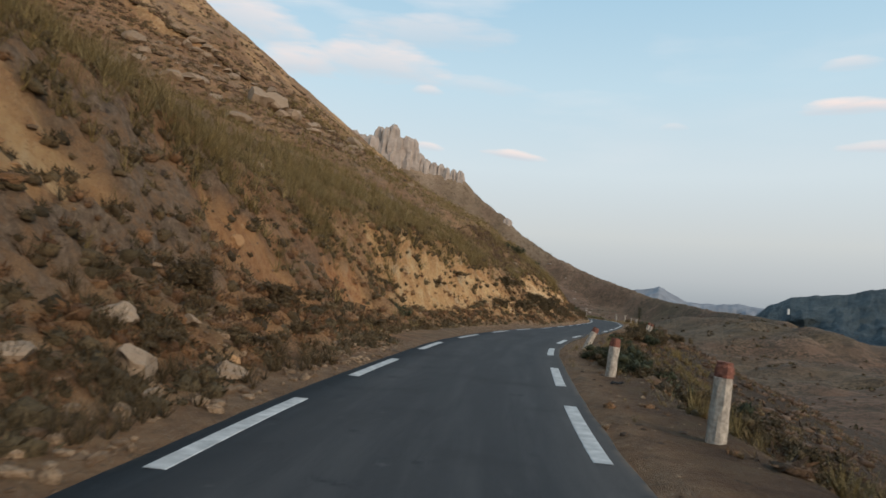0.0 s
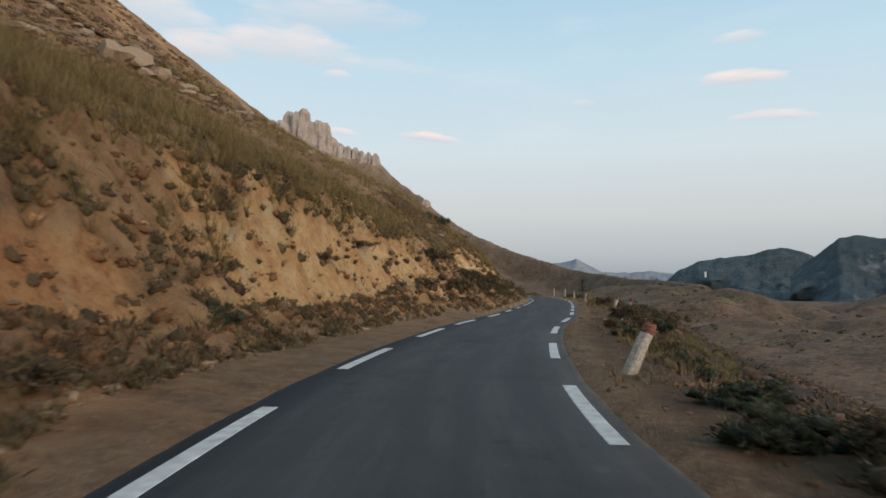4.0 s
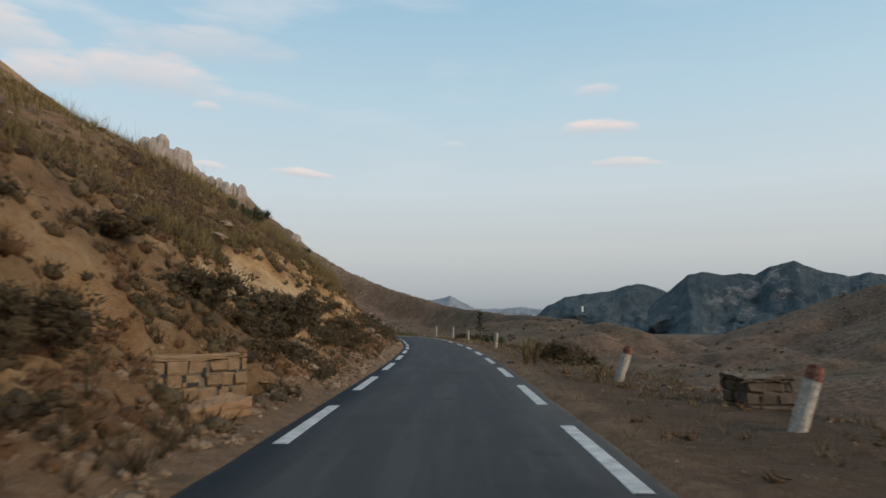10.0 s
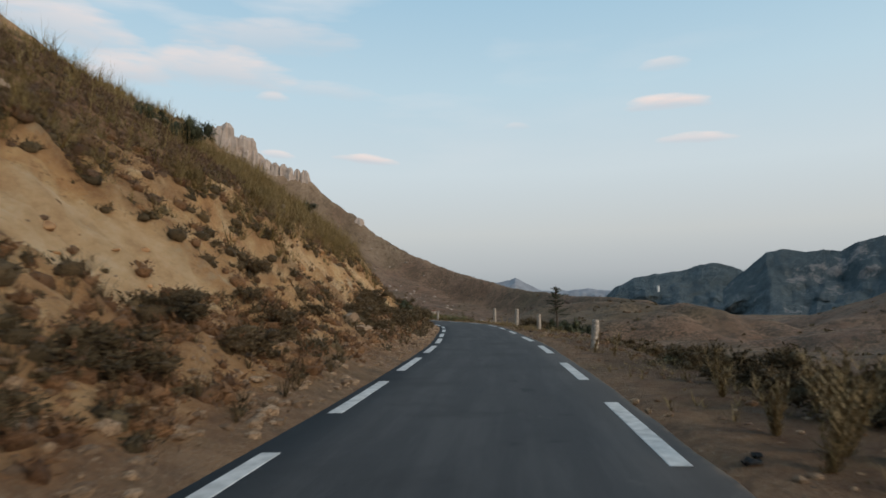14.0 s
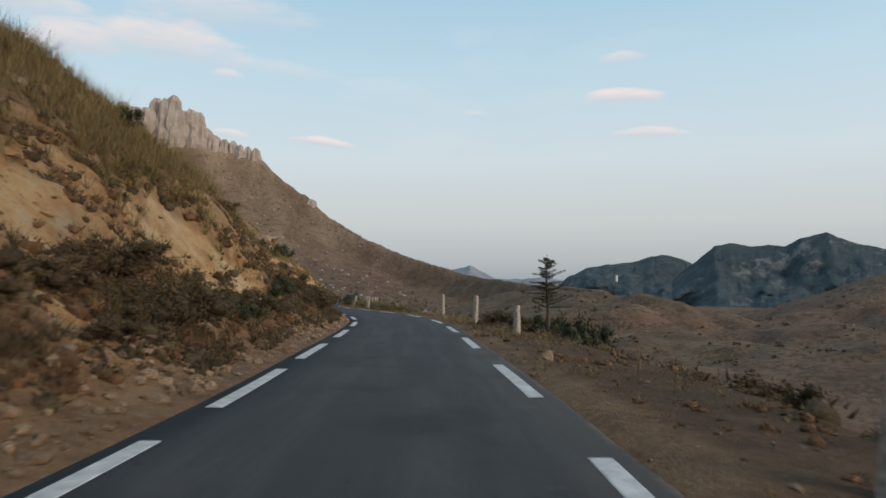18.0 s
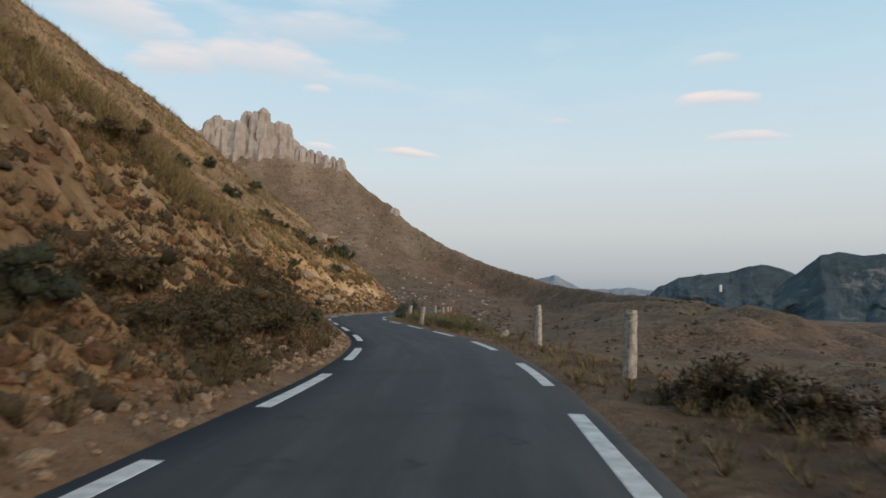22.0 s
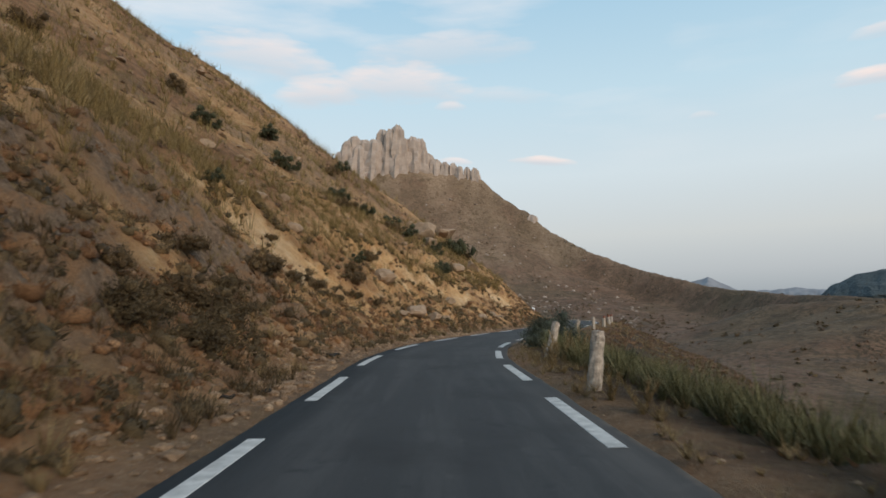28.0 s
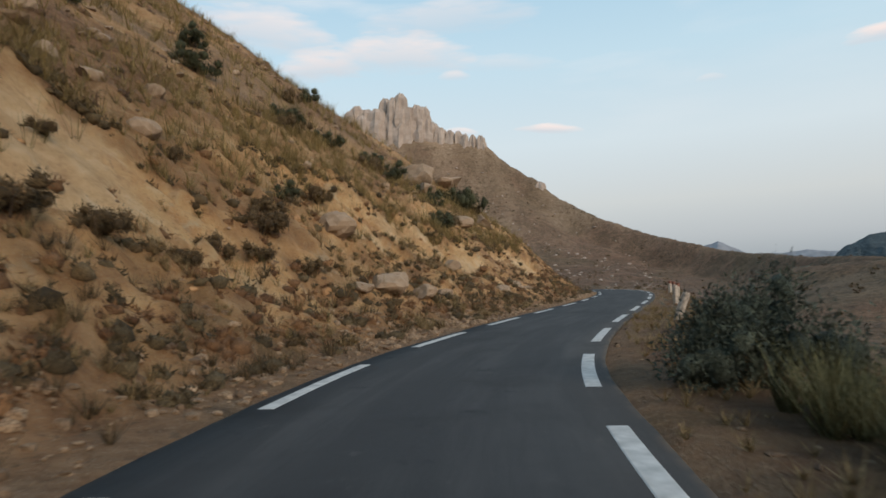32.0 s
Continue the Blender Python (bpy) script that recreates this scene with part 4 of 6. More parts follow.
# ---- road side ----
def guard_post(s, off, tall=0.95, lean=0.0, fore=0.0, red=True, low=0.0):
    """A square-shouldered concrete post with a faded painted head."""
    x, y, z = on_land(s, off, 0.06 + low)
    root = tagged(new("guard_post"), "leaning weathered white concrete guard post with faded red head" if abs(lean) > 8 else
                  ("upright weathered white concrete guard post with faded red head" if red else "upright bare weathered concrete guard post beside the road"), "post", "guard posts along the road")
    root.matrix_basis = pose(x, y, z, fore, lean, heading(s))
    for name, low_, top_, r0, r1, m in (("shaft", -0.25, tall - 0.2, 0.125, 0.112, CONCRETE if red else OLD_POST), ("head", tall - 0.2, tall, 0.114, 0.108, RED if red else OLD_POST)):
        bm = bmesh.new()
        rings = []
        for k in np.linspace(0, 1, 7):
            r = r0 + (r1 - r0) * k
            if name == "head" and k > 0.8:
                r *= 0.9
            ring = []
            for a in range(16):
                t = a * math.pi / 8
                q = r * (1 + 0.07 * math.cos(4 * t)) * (1 + 0.05 * RNG.normal())
                ring.append(bm.verts.new((q * math.cos(t), q * math.sin(t), low_ + (top_ - low_) * k + 0.006 * RNG.normal() * (k > 0))))
            rings.append(ring)
        for a, b in zip(rings, rings[1:]):
            for k in range(16):
                bm.faces.new((a[k], a[(k + 1) % 16], b[(k + 1) % 16], b[k]))
        bm.faces.new(rings[-1])
        part(name, bm, m, root, "faded red painted head" if name == "head" and red else "")
    return root


for args in ((8.7, 3.55, 0.95, 4, 0, True, -0.13), (16.1, 3.15, 0.98, 5, 0), (26.5, 3.0, 1.02, 24, -4), (44.6, 3.95, 0.5, 72, 10, False), (53.7, 4.9, 1.0, 20, 0), (62.0, 4.6, 1.0, 19, 0),
             (85.4, 3.57, 1.0, 5, 0, False), (102.9, 3.87, 1.0, 0, 0, False), (110.8, 3.56, 1.08, 2, 0, False, -0.2), (119.6, 3.85, 1.15, -1, 0, False, -0.2), (126.8, 4.5, 0.9, 42, 0, False),
             (134.6, 2.72, 1.05, 6, 0, False), (143.2, 3.3, 1.12, 14, 0, False), (161.7, 3.6, 0.95, 20, 0, False), (172.7, 3.4, 0.95, 0, 0, False), (179.7, 3.4, 0.95, 4, 0), (186.7, 3.4, 0.95, -3, 0), (193.7, 3.4, 0.95, 0, 0)):
    guard_post(*args)


def boulder(s, off, size, squash=0.75, sink=0.15, seed=0, flat=1.0, material=None):
    x, y, z = on_land(s, off, sink * size)
    bm = bmesh.new()
    bmesh.ops.create_icosphere(bm, subdivisions=3, radius=1)
    rng = np.random.default_rng(seed + 100)
    planes = [(Vector(rng.normal(size=3)).normalized(), 0.4 + 0.4 * rng.random()) for _ in range(11)]
    for v in bm.verts:
        p = v.co.copy()
        for n, d in planes:
            over = p.dot(n) - d
            if over > 0:
                p -= n * over
        v.co = p * (1 + 0.16 * noise.noise(p * 2.5 + Vector((seed, 0, 0))) + 0.09 * noise.noise(p * 7 + Vector((0, seed, 0))))
    me = bpy.data.meshes.new("boulder")
    bm.to_mesh(me)
    bm.free()
    me.materials.append(material or ROCK)
    ob = new("boulder", me)
    ob.matrix_basis = Matrix.Translation((x, y, z + size * squash * 0.55)) @ Matrix.Rotation(seed * 1.7, 4, "Z") @ Matrix.Diagonal((size, size * flat, size * squash, 1))
    if material:
        return tagged(ob, "ochre rock jutting out of the earth bank", "rock", "rocks in the bank")
    return tagged(ob, "pale angular limestone boulder at the foot of the bank" if off < 0 else "pale limestone boulder on the dry verge", "boulder", "boulders")


for k, args in enumerate(((7.3, -3.45, 0.45, 0.75), (6.9, -3.05, 0.2, 0.7), (8.9, -3.05, 0.34, 0.55), (9.7, -4.1, 0.25, 0.6), (6, -3.9, 0.3, 0.6), (8.4, -4.5, 0.35, 0.6), (67.7, -5.2, 0.5, 0.45), (81.6, -3.9, 0.42, 0.8),
                          (81.3, -3.6, 0.22, 0.6), (81.8, -3.5, 0.25, 0.5), (62.4, -4.0, 0.3, 0.6), (64.6, -4.6, 0.35, 0.6), (71.9, -9.5, 0.5, 0.6), (75.7, -10.4, 0.45, 0.7), (45.4, 3.6, 0.25, 0.6),
                          (93.9, 3.0, 0.16, 0.8), (159.4, -4.9, 0.7, 0.8), (161.6, -4.6, 0.55, 0.7), (160.8, -7.3, 0.75, 0.8), (163.7, -4.6, 0.5, 0.6), (162.5, -4.2, 0.32, 0.7), (157.7, -4.9, 0.35, 0.7),
                          (166.7, -5.4, 0.45, 0.7), (170.7, -4.2, 0.5, 0.7), (174.7, -4.6, 0.6, 0.7), (186.7, -14.5, 1.7, 0.8), (184.2, -13.0, 1.2, 0.8), (190.7, -10.5, 1.0, 0.8), (198.5, -15, 1.5, 0.8),
                          (180.7, -9.5, 0.9, 0.7), (176.7, -4.4, 0.4, 0.6), (155.3, -12.2, 0.45, 0.9), (154.2, -12.5, 0.42, 0.9), (58.6, -3.2, 0.2, 0.5), (60.1, -3.1, 0.22, 0.6), (93, -56, 2.6, 0.9), (96, -55, 2.8, 0.9), (98, -53, 2.2, 0.8), (100, -50, 1.6, 0.7), (95, -52, 1.5, 0.7), (102, -47, 1.2, 0.7))):
    boulder(*args, seed=k)
rock_rng = np.random.default_rng(5)
for k in range(44):
    low, high_ = ((3, 34), (116, 137), (60, 112), (137, 160))[k % 4]
    boulder(rock_rng.uniform(low, high_), -rock_rng.uniform(3.9, 7.6), rock_rng.uniform(0.12, 0.28), rock_rng.uniform(0.6, 1.2), 0.65, 200 + k, rock_rng.uniform(0.6, 1.0), OCHRE)


def dry_stone_head(s, off, long, deep, tall, rows, label, masonry, turn=0.0, marks=False):
    """A squared masonry block of a culvert, stone by stone."""
    x, y, z = on_land(s, off, 0.15)
    z = -0.37 if off < 0 else min(z, 0.12)
    root = tagged(new("culvert_head"), label, "stone wall")
    root.matrix_basis = pose(x, y, z, 0, 0, heading(s) + turn)
    core = bmesh.new()
    bmesh.ops.create_cube(core, size=1, matrix=Matrix.Translation((0, 0, tall / 2 - 0.12)) @ Matrix.Diagonal((deep - 0.05, long - 0.05, tall + 0.16, 1)))
    part("core", core, CONCRETE_DARK, root, "dark recessed mortar core")
    h = tall / rows
    for k in range(rows):
        for face, length in ((0, long), (1, deep), (2, long)):
            p = -length / 2
            while p < length / 2 - 0.05:
                w = min(0.2 + 0.22 * RNG.random(), length / 2 - p)
                bm = bmesh.new()
                bmesh.ops.create_cube(bm, size=1, matrix=Matrix.Diagonal((0.12, w - 0.02, h - 0.022, 1)))
                bmesh.ops.bevel(bm, geom=bm.edges[:], offset=0.026, segments=1, affect="EDGES")
                for v in bm.verts:
                    v.co += Vector(RNG.normal(size=3) * 0.014)
                ob = part("stone", bm, masonry, root)
                q = p + w / 2
                place = ((deep / 2 - 0.035, q, 0), (q, -long / 2 + 0.035, -90), (-deep / 2 + 0.035, q, 180))[face]
                ob.matrix_basis = pose(place[0] + 0.018 * RNG.normal(), place[1] + 0.018 * RNG.normal(), h * (k + 0.5), 2 * RNG.normal(), 2 * RNG.normal(), place[2] + 3 * RNG.normal())
                p += w
    cap = bmesh.new()
    bmesh.ops.create_cube(cap, size=1, matrix=Matrix.Translation((-0.02, 0, tall + 0.035)) @ Matrix.Diagonal((deep + 0.04, long + 0.05, 0.08, 1)))
    bmesh.ops.subdivide_edges(cap, edges=cap.edges[:], cuts=5, use_grid_fill=True)
    for v in cap.verts:
        v.co += Vector(RNG.normal(size=3) * (0.025, 0.025, 0.022))
    part("coping", cap, masonry, root, "worn flat coping stone")
    if marks:
        for q, u, wide, high in ((-0.62, 0.98, 0.24, 0.05), (-0.55, 0.86, 0.05, 0.16), (-0.3, 0.94, 0.06, 0.2), (-0.14, 0.8, 0.22, 0.06), (0.08, 1.0, 0.06, 0.16), (0.28, 0.92, 0.22, 0.06), (0.4, 0.78, 0.06, 0.2), (0.64, 0.98, 0.16, 0.06)):
            bm = bmesh.new()
            bmesh.ops.create_cube(bm, size=1, matrix=Matrix.Diagonal((0.004, wide, high, 1)))
            part("painted_mark", bm, TAR, root, "smudged black painted mark").matrix_basis = pose(q, -long / 2 - 0.03, u, 0, 0, -90)
    return root


CONCRETE_DARK = plain("dark_mortar", (0.16, 0.13, 0.10), 0.95)
MASONRY = stone("cut_stone", (0.11, 0.066, 0.037), (0.27, 0.175, 0.098), 7)
TAR = plain("black_paint", (0.035, 0.034, 0.034), 0.7)
dry_stone_head(56.52, -4.58, 0.9, 1.9, 1.22, 5, "ochre squared-stone culvert head with black painted marks", MASONRY, 52, True)
dry_stone_head(57.0, 5.9, 1.0, 0.85, 0.62, 3, "low dark broken stone culvert head on the verge", stone("dark_cut_stone", (0.055, 0.040, 0.028), (0.15, 0.108, 0.072), 7), 0)
slab = bmesh.new()
bmesh.ops.create_cube(slab, size=1, matrix=Matrix.Diagonal((0.36, 1.3, 0.24, 1)))
bmesh.ops.subdivide_edges(slab, edges=slab.edges[:], cuts=3, use_grid_fill=True)
for v in slab.verts:
    v.co += Vector(RNG.normal(size=3) * 0.012)
bmesh.ops.bevel(slab, geom=slab.edges[:], offset=0.006, segments=1, affect="EDGES")
block = part("concrete_block", slab, RUBBLE, None)
block.matrix_basis = pose(*on_land(53.5, -3.0, -0.06), 2, 6, heading(53.5) - 17)
tagged(block, "long pale broken concrete block at the road edge", "concrete block")


# ---- plants ----
def bush_kind(name, label, material, count, leaf, squash, seed, feather=0.0):
    global RNG
    RNG = np.random.default_rng(seed)
    root = tagged(new(name), label, "bush", "roadside bushes")
    c = RNG.normal(size=(26, 3)) * (0.40, 0.40, 0.28)
    c[:, 2] = np.abs(c[:, 2]) + 0.16
    c[0] = (0, 0, 0.42)
    if feather:
        c[:, :2] *= 1 - 0.3 * c[:, 2:]
    v, f = clumps(c, (0.2 + 0.2 * RNG.random(26)) * (1 + 0.15 * feather), count // 26, leaf, squash, 0.36 if feather else 0.48, True)
    raw("crown", v, f, material, root, soft=True)
    v, f = blades(np.repeat(np.array([[0.0, 0.0, -0.12]]), 3, 0), np.array([0.8, 0.7, 0.75]), 7, 0.9, 0.022)
    raw("stems", v, f, BARK, root, "thin woody stems")
    root.matrix_basis = Matrix.Translation((0, -300, -200))
    return root


BUSHES = [bush_kind("bush", "dark green dense rounded bush on dry ground", GREEN, 3200, 0.118, 1.0, 11),
          bush_kind("bush", "dark green dense rounded bush on dry ground", GREEN, 3200, 0.118, 0.95, 12),
          bush_kind("scrub_bush", "brownish olive scrub bush on the stony bank", SCRUB, 3000, 0.122, 0.95, 13),
          bush_kind("scrub_bush", "brownish olive scrub bush on the stony bank", SCRUB, 3000, 0.122, 0.85, 14),
          bush_kind("bush", "large feathery grey-green bush at the road edge", GREY, 13000, 0.064, 1.0, 15, 1.0),
          bush_kind("bush", "dense dark olive-brown bush beside the road", OLIVE_DARK, 4500, 0.114, 1.0, 16, 0.6)]
used = set()


def bush(kind, s, off, size, tall=1.0, sink=0.1):
    src = BUSHES[kind]
    x, y, z = on_land(s, off, sink * size)
    m = Matrix.Translation((x, y, z)) @ Matrix.Rotation(s * 3.7, 4, "Z") @ Matrix.Diagonal((size, size, size * tall, 1))
    if kind not in used:
        used.add(kind)
        src.matrix_basis = m
        return src
    return copy_thing(src, m @ Matrix.Diagonal([1 / v for v in src.scale] + [1]))


for args in ((4, 148.6, 3.9, 1.38, 1.19), (2, 92.9, -5.2, 1.1, 0.8), (2, 90.8, -5.0, 1.0, 0.75), (3, 95, -5.4, 0.9, 0.8), (2, 108.3, -4.7, 0.95, 0.9),
             (5, 112.2, -4.0, 1.35, 0.85), (2, 65.5, -5.6, 0.9, 0.7),
             (1, 21.1, 3.5, 0.75, 0.8), (2, 19.1, 3.7, 0.7, 0.8), (1, 23.3, 3.8, 0.7, 0.7), (2, 13.7, 4.6, 0.7), (1, 36.2, 4.3, 0.7, 0.8), (2, 39.7, 4.2, 0.8, 0.8), (3, 41.1, 4.8, 0.8), (1, 32.5, 5.4, 0.8),
             (2, 46.1, 4.6, 0.9, 0.8), (3, 52.1, 7.0, 0.9), (1, 50.2, 5.6, 0.7), (2, 69, 4.9, 0.9, 0.7), (1, 72.1, 5.6, 1.0, 0.8), (2, 75.2, 6.2, 1.1, 0.8), (1, 78.7, 5.8, 1.0, 0.7), (3, 81.1, 6.3, 1.0),
             (5, 107.6, 4.1, 1.05, 0.85), (5, 106.5, 4.6, 0.8, 0.8), (3, 98.3, 7.4, 0.9, 0.7), (1, 114.1, 5.4, 0.7, 0.7), (1, 140.6, 4.6, 0.8), (1, 146.3, 4.3, 0.7, 0.9),
             (1, 3.8, -5.6, 1.2, 1.0), (0, 5.4, -6.1, 1.2, 0.9), (2, 1.1, -5.4, 1.1), (2, 11.8, -5.6, 0.9), (3, 14.9, -4.9, 0.8, 0.7), (2, 37.8, -6.6, 0.8, 0.6), (3, 41.8, -6.9, 0.9, 0.5), (2, 34.8, -5.7, 0.8, 0.6),
             (3, 39.9, -5.4, 0.7, 0.6), (2, 47.8, -5.8, 0.9, 0.7), (2, 59.4, -5.6, 0.9, 0.7), (0, 90.1, -12.8, 1.3, 1.3), (0, 88.9, -13.8, 1.0, 1.2),
             (0, 193.0, -12.6, 1.9, 1.4), (1, 182.7, -12.0, 1.0), (1, 178.7, -14.8, 1.3), (2, 175.7, -13.4, 1.2), (1, 171.7, -16.4, 1.2), (2, 168.7, -14.6, 1.2), (1, 165.7, -17.8, 1.4),
             (2, 194.7, -12.0, 1.0), (2, 162.7, -9.4, 0.9), (1, 159.2, -8.4, 0.8), (2, 156.2, -7.2, 0.9), (2, 153.4, -6.6, 0.8), (3, 148.4, -6.2, 0.8),
             (1, 149.1, -10.2, 0.7, 1.1), (2, 144.6, -6.0, 0.9), (2, 139.4, -6.2, 0.9, 0.7), (3, 135.6, -5.6, 0.8, 0.7), (2, 130.7, -6.3, 0.8), (3, 125.4, -5.4, 0.8, 0.7), (2, 120.2, -5.8, 0.9), (1, 160.7, -20.5, 1.3),
             (1, 172.7, -24, 1.4), (2, 180.7, -22, 1.3), (1, 186.7, -24, 1.4), (2, 150.8, -22, 1.3), (1, 144.2, -25, 1.3), (2, 165.7, -28, 1.5), (1, 155.8, -33, 1.5),
             (5, 62.4, -4.6, 1.45, 0.9), (5, 61.0, -5.0, 1.1, 0.8), (5, 92.6, -4.0, 1.15, 0.85), (5, 114.0, -4.1, 1.0, 0.8), (5, 58.6, -5.2, 1.1, 0.9), (5, 66.2, -4.7, 1.0, 0.9), (5, 100.2, -3.9, 0.75, 0.8), (5, 134.2, -5.0, 0.9, 1.0), (5, 136.4, -4.3, 1.05, 0.9), (5, 137.9, -4.8, 0.95, 0.9), (5, 135.0, -4.0, 0.75, 0.8), (5, 140.4, -5.4, 0.75, 0.8), (5, 115.6, -4.2, 0.9, 0.8), (5, 117.4, -4.6, 0.8, 0.8), (5, 2.6, -4.6, 1.2, 1.1), (5, 5.8, -5.0, 1.1, 1.0), (5, 18.3, -5.2, 0.7, 0.7), (5, 83.4, -4.0, 0.9, 0.8), (5, 52.6, -6.4, 1.0, 0.9), (5, 51.8, -4.6, 0.9, 0.9), (5, 109.4, -3.6, 1.1, 0.85), (5, 107.9, -3.7, 0.9, 0.85), (5, 110.6, -4.4, 1.1, 0.9), (1, 96.1, -3.6, 0.75, 0.8), (2, 94.2, -3.7, 0.8, 0.7), (2, 91.6, -3.8, 0.8, 0.75), (3, 89.6, -3.5, 0.6, 0.7), (0, 108.7, -11.7, 1.1, 0.9), (1, 110.2, -11.9, 0.8, 0.8), (2, 116.9, -8.8, 1.1, 0.6), (2, 135.1, -5.6, 0.6), (2, 147, -6.5, 0.7), (2, 10.6, -3.8, 0.6, 0.7), (3, 8.4, -3.9, 0.6, 0.7), (2, 14.2, -3.9, 0.6, 0.7), (2, 58.2, -3.9, 0.6, 0.7), (2, 51.6, -4.4, 0.8, 0.7), (3, 50.0, -3.7, 0.6, 0.7), (2, 57.4, -6.6, 0.9, 0.7), (3, 60.2, -3.9, 0.7, 0.6), (3, 64.0, -3.6, 0.5, 0.7), (2, 67.0, -3.7, 0.5, 0.7), (2, 69.8, -3.7, 0.6, 0.7), (2, 72.6, -3.6, 0.65, 0.8), (2, 73.4, -3.5, 0.35), (3, 74.6, -3.6, 0.35), (2, 76.4, -5.0, 0.4), (3, 80.0, -4.4, 0.5), (2, 78.2, -5.6, 0.6),
             (1, 116.2, -3.5, 0.75, 0.9), (2, 117.6, -3.9, 0.8, 0.7), (1, 175.2, -8.8, 1.2), (1, 173.9, -15.2, 1.1), (1, 170.7, -16, 1.1), (2, 137.4, -5.4, 0.7), (2, 149.6, -5.9, 0.65), (2, 151.3, -5.7, 0.5),
             (2, 154.7, -6.3, 0.5), (2, 156.8, -5.9, 0.6), (2, 155.3, -9.3, 0.6), (3, 157.1, -7.7, 0.8), (1, 177.9, -13.1, 1.3), (1, 184.1, -12.7, 1.1), (2, 177.4, -9, 0.9), (2, 151.2, -8.8, 0.45),
             (2, 15, -4.7, 0.5), (3, 12.7, -4.3, 0.5), (2, 19.3, -5.4, 0.45), (2, 31.3, -6.6, 0.4), (1, 27.6, -4.9, 0.6), (3, 28.7, -4.3, 0.35), (2, 21.5, -4.2, 0.7, 0.6),
             (1, 17.5, 4.2, 0.9, 0.8), (1, 18.8, 4.0, 0.8), (0, 15.2, 4.6, 0.8, 0.8), (1, 13.0, 5.0, 0.7), (5, 66.8, -3.9, 0.8, 0.8), (5, 64.9, -3.7, 0.7, 0.8), (5, 69.4, -3.9, 0.85, 0.8), (5, 67.4, -3.4, 0.5, 0.8), (5, 72.0, -4.1, 0.7, 0.8), (2, 66.6, -4.9, 0.9, 0.7), (3, 58.9, -4.6, 0.7, 0.7), (3, 63.2, -5.2, 0.8, 0.6),
             (3, 76.4, -4.2, 0.7, 0.7), (3, 84.2, -4.4, 0.9, 0.7), (2, 87.1, -4.6, 1.0, 0.7), (3, 99.0, -4.6, 0.9, 0.7), (2, 102.5, -4.4, 0.9, 0.8),
             (1, 105.4, -4.5, 1.0, 0.8), (3, 115.6, -4.5, 0.8, 0.7), (2, 118.0, -5.0, 0.9, 0.7), (2, 113.0, -4.3, 0.9, 0.8),
             (5, 46.3, 4.7, 1.15, 0.9), (5, 44.9, 5.2, 0.9, 0.9), (0, 48.2, 5.4, 0.9, 0.9), (5, 20.0, 3.9, 0.9, 0.8), (5, 17.3, 4.4, 0.9, 0.8), (5, 33.6, 4.6, 0.8, 0.9), (5, 71.2, 4.7, 1.0, 0.9), (5, 74.6, 4.9, 1.1, 0.9), (5, 78.4, 5.0, 1.0, 0.9), (5, 9.8, 5.0, 0.7, 0.8), (5, 11.6, 4.8, 0.8, 0.8), (3, 73.6, 5.0, 1.1, 0.8), (2, 77.0, 5.2, 1.1, 0.8), (0, 80.0, 5.0, 1.0, 0.8), (2, 83.0, 5.2, 1.0, 0.8), (2, 44.0, 5.6, 1.0, 0.9), (0, 42.3, 5.4, 1.0, 0.9),
             (2, 47.8, 5.6, 1.0, 0.8), (3, 87.5, 5.4, 1.0, 0.7), (2, 91.0, 5.6, 1.0, 0.7), (3, 94.5, 6.0, 1.0, 0.7), (2, 101.0, 6.3, 1.0, 0.7), (2, 105.6, 5.6, 0.9, 0.7)):
    bush(*args)


def young_cedar(s, off, tall):
    x, y, z = on_land(s, off, 0.05)
    root = tagged(new("cedar_sapling"), "young dark cedar with flat layered branches by the road", "tree")
    root.matrix_basis = Matrix.Translation((x, y, z))
    bm = bmesh.new()
    bmesh.ops.create_cone(bm, segments=9, radius1=0.075, radius2=0.008, depth=tall, matrix=Matrix.Translation((0, 0, tall / 2)), cap_ends=True)
    bmesh.ops.subdivide_edges(bm, edges=[e for e in bm.edges if abs(e.verts[0].co.z - e.verts[1].co.z) > 0.5], cuts=6)
    for v in bm.verts:
        v.co.x += 0.03 * math.sin(v.co.z * 2.2)
    part("trunk", bm, BARK, root)
    limbs, needles, low = [], [], 0.36 * tall
    for k in range(40):
        h = low + (tall - low - 0.1) * (k + 1.6 * RNG.random()) / 41.6
        f_ = (h - low) / (tall - low)
        reach = (0.95 * (1 - f_) ** 0.8 + 0.1) * RNG.uniform(0.35, 1.1)
        a = k * 2.51 + RNG.normal() * 0.3
        out = np.array([math.cos(a), math.sin(a), 0.0])
        cross = np.array([-math.sin(a), math.cos(a), 0.0])
        root_, tip = np.array([0, 0, h]), out * reach + (0, 0, h + reach * RNG.uniform(-0.05, 0.5))
        limbs += [root_ - cross * 0.012, root_ + cross * 0.012, tip, root_ - (0, 0, 0.014), root_ + (0, 0, 0.014), tip]
        for q in np.linspace(0.15, 1, 9):
            spread = 0.20 * reach * math.sin(math.pi * min(q * 0.85, 1)) + 0.01
            for w in (-1, -0.4, 0.4, 1):
                needles.append(root_ + (tip - root_) * q + cross * spread * w + (0, 0, 0.015 * RNG.normal() + 0.03 * q * q))
    limbs = np.array(limbs)
    raw("branches", limbs, np.arange(len(limbs)).reshape(-1, 3), BARK, root)
    v, f = leaves(np.array(needles), np.full(len(needles), 0.07), 6, 0.040, 0.6, 0.2)
    raw("crown", v, f, GREEN, root, "dark green layered needles")
    return root


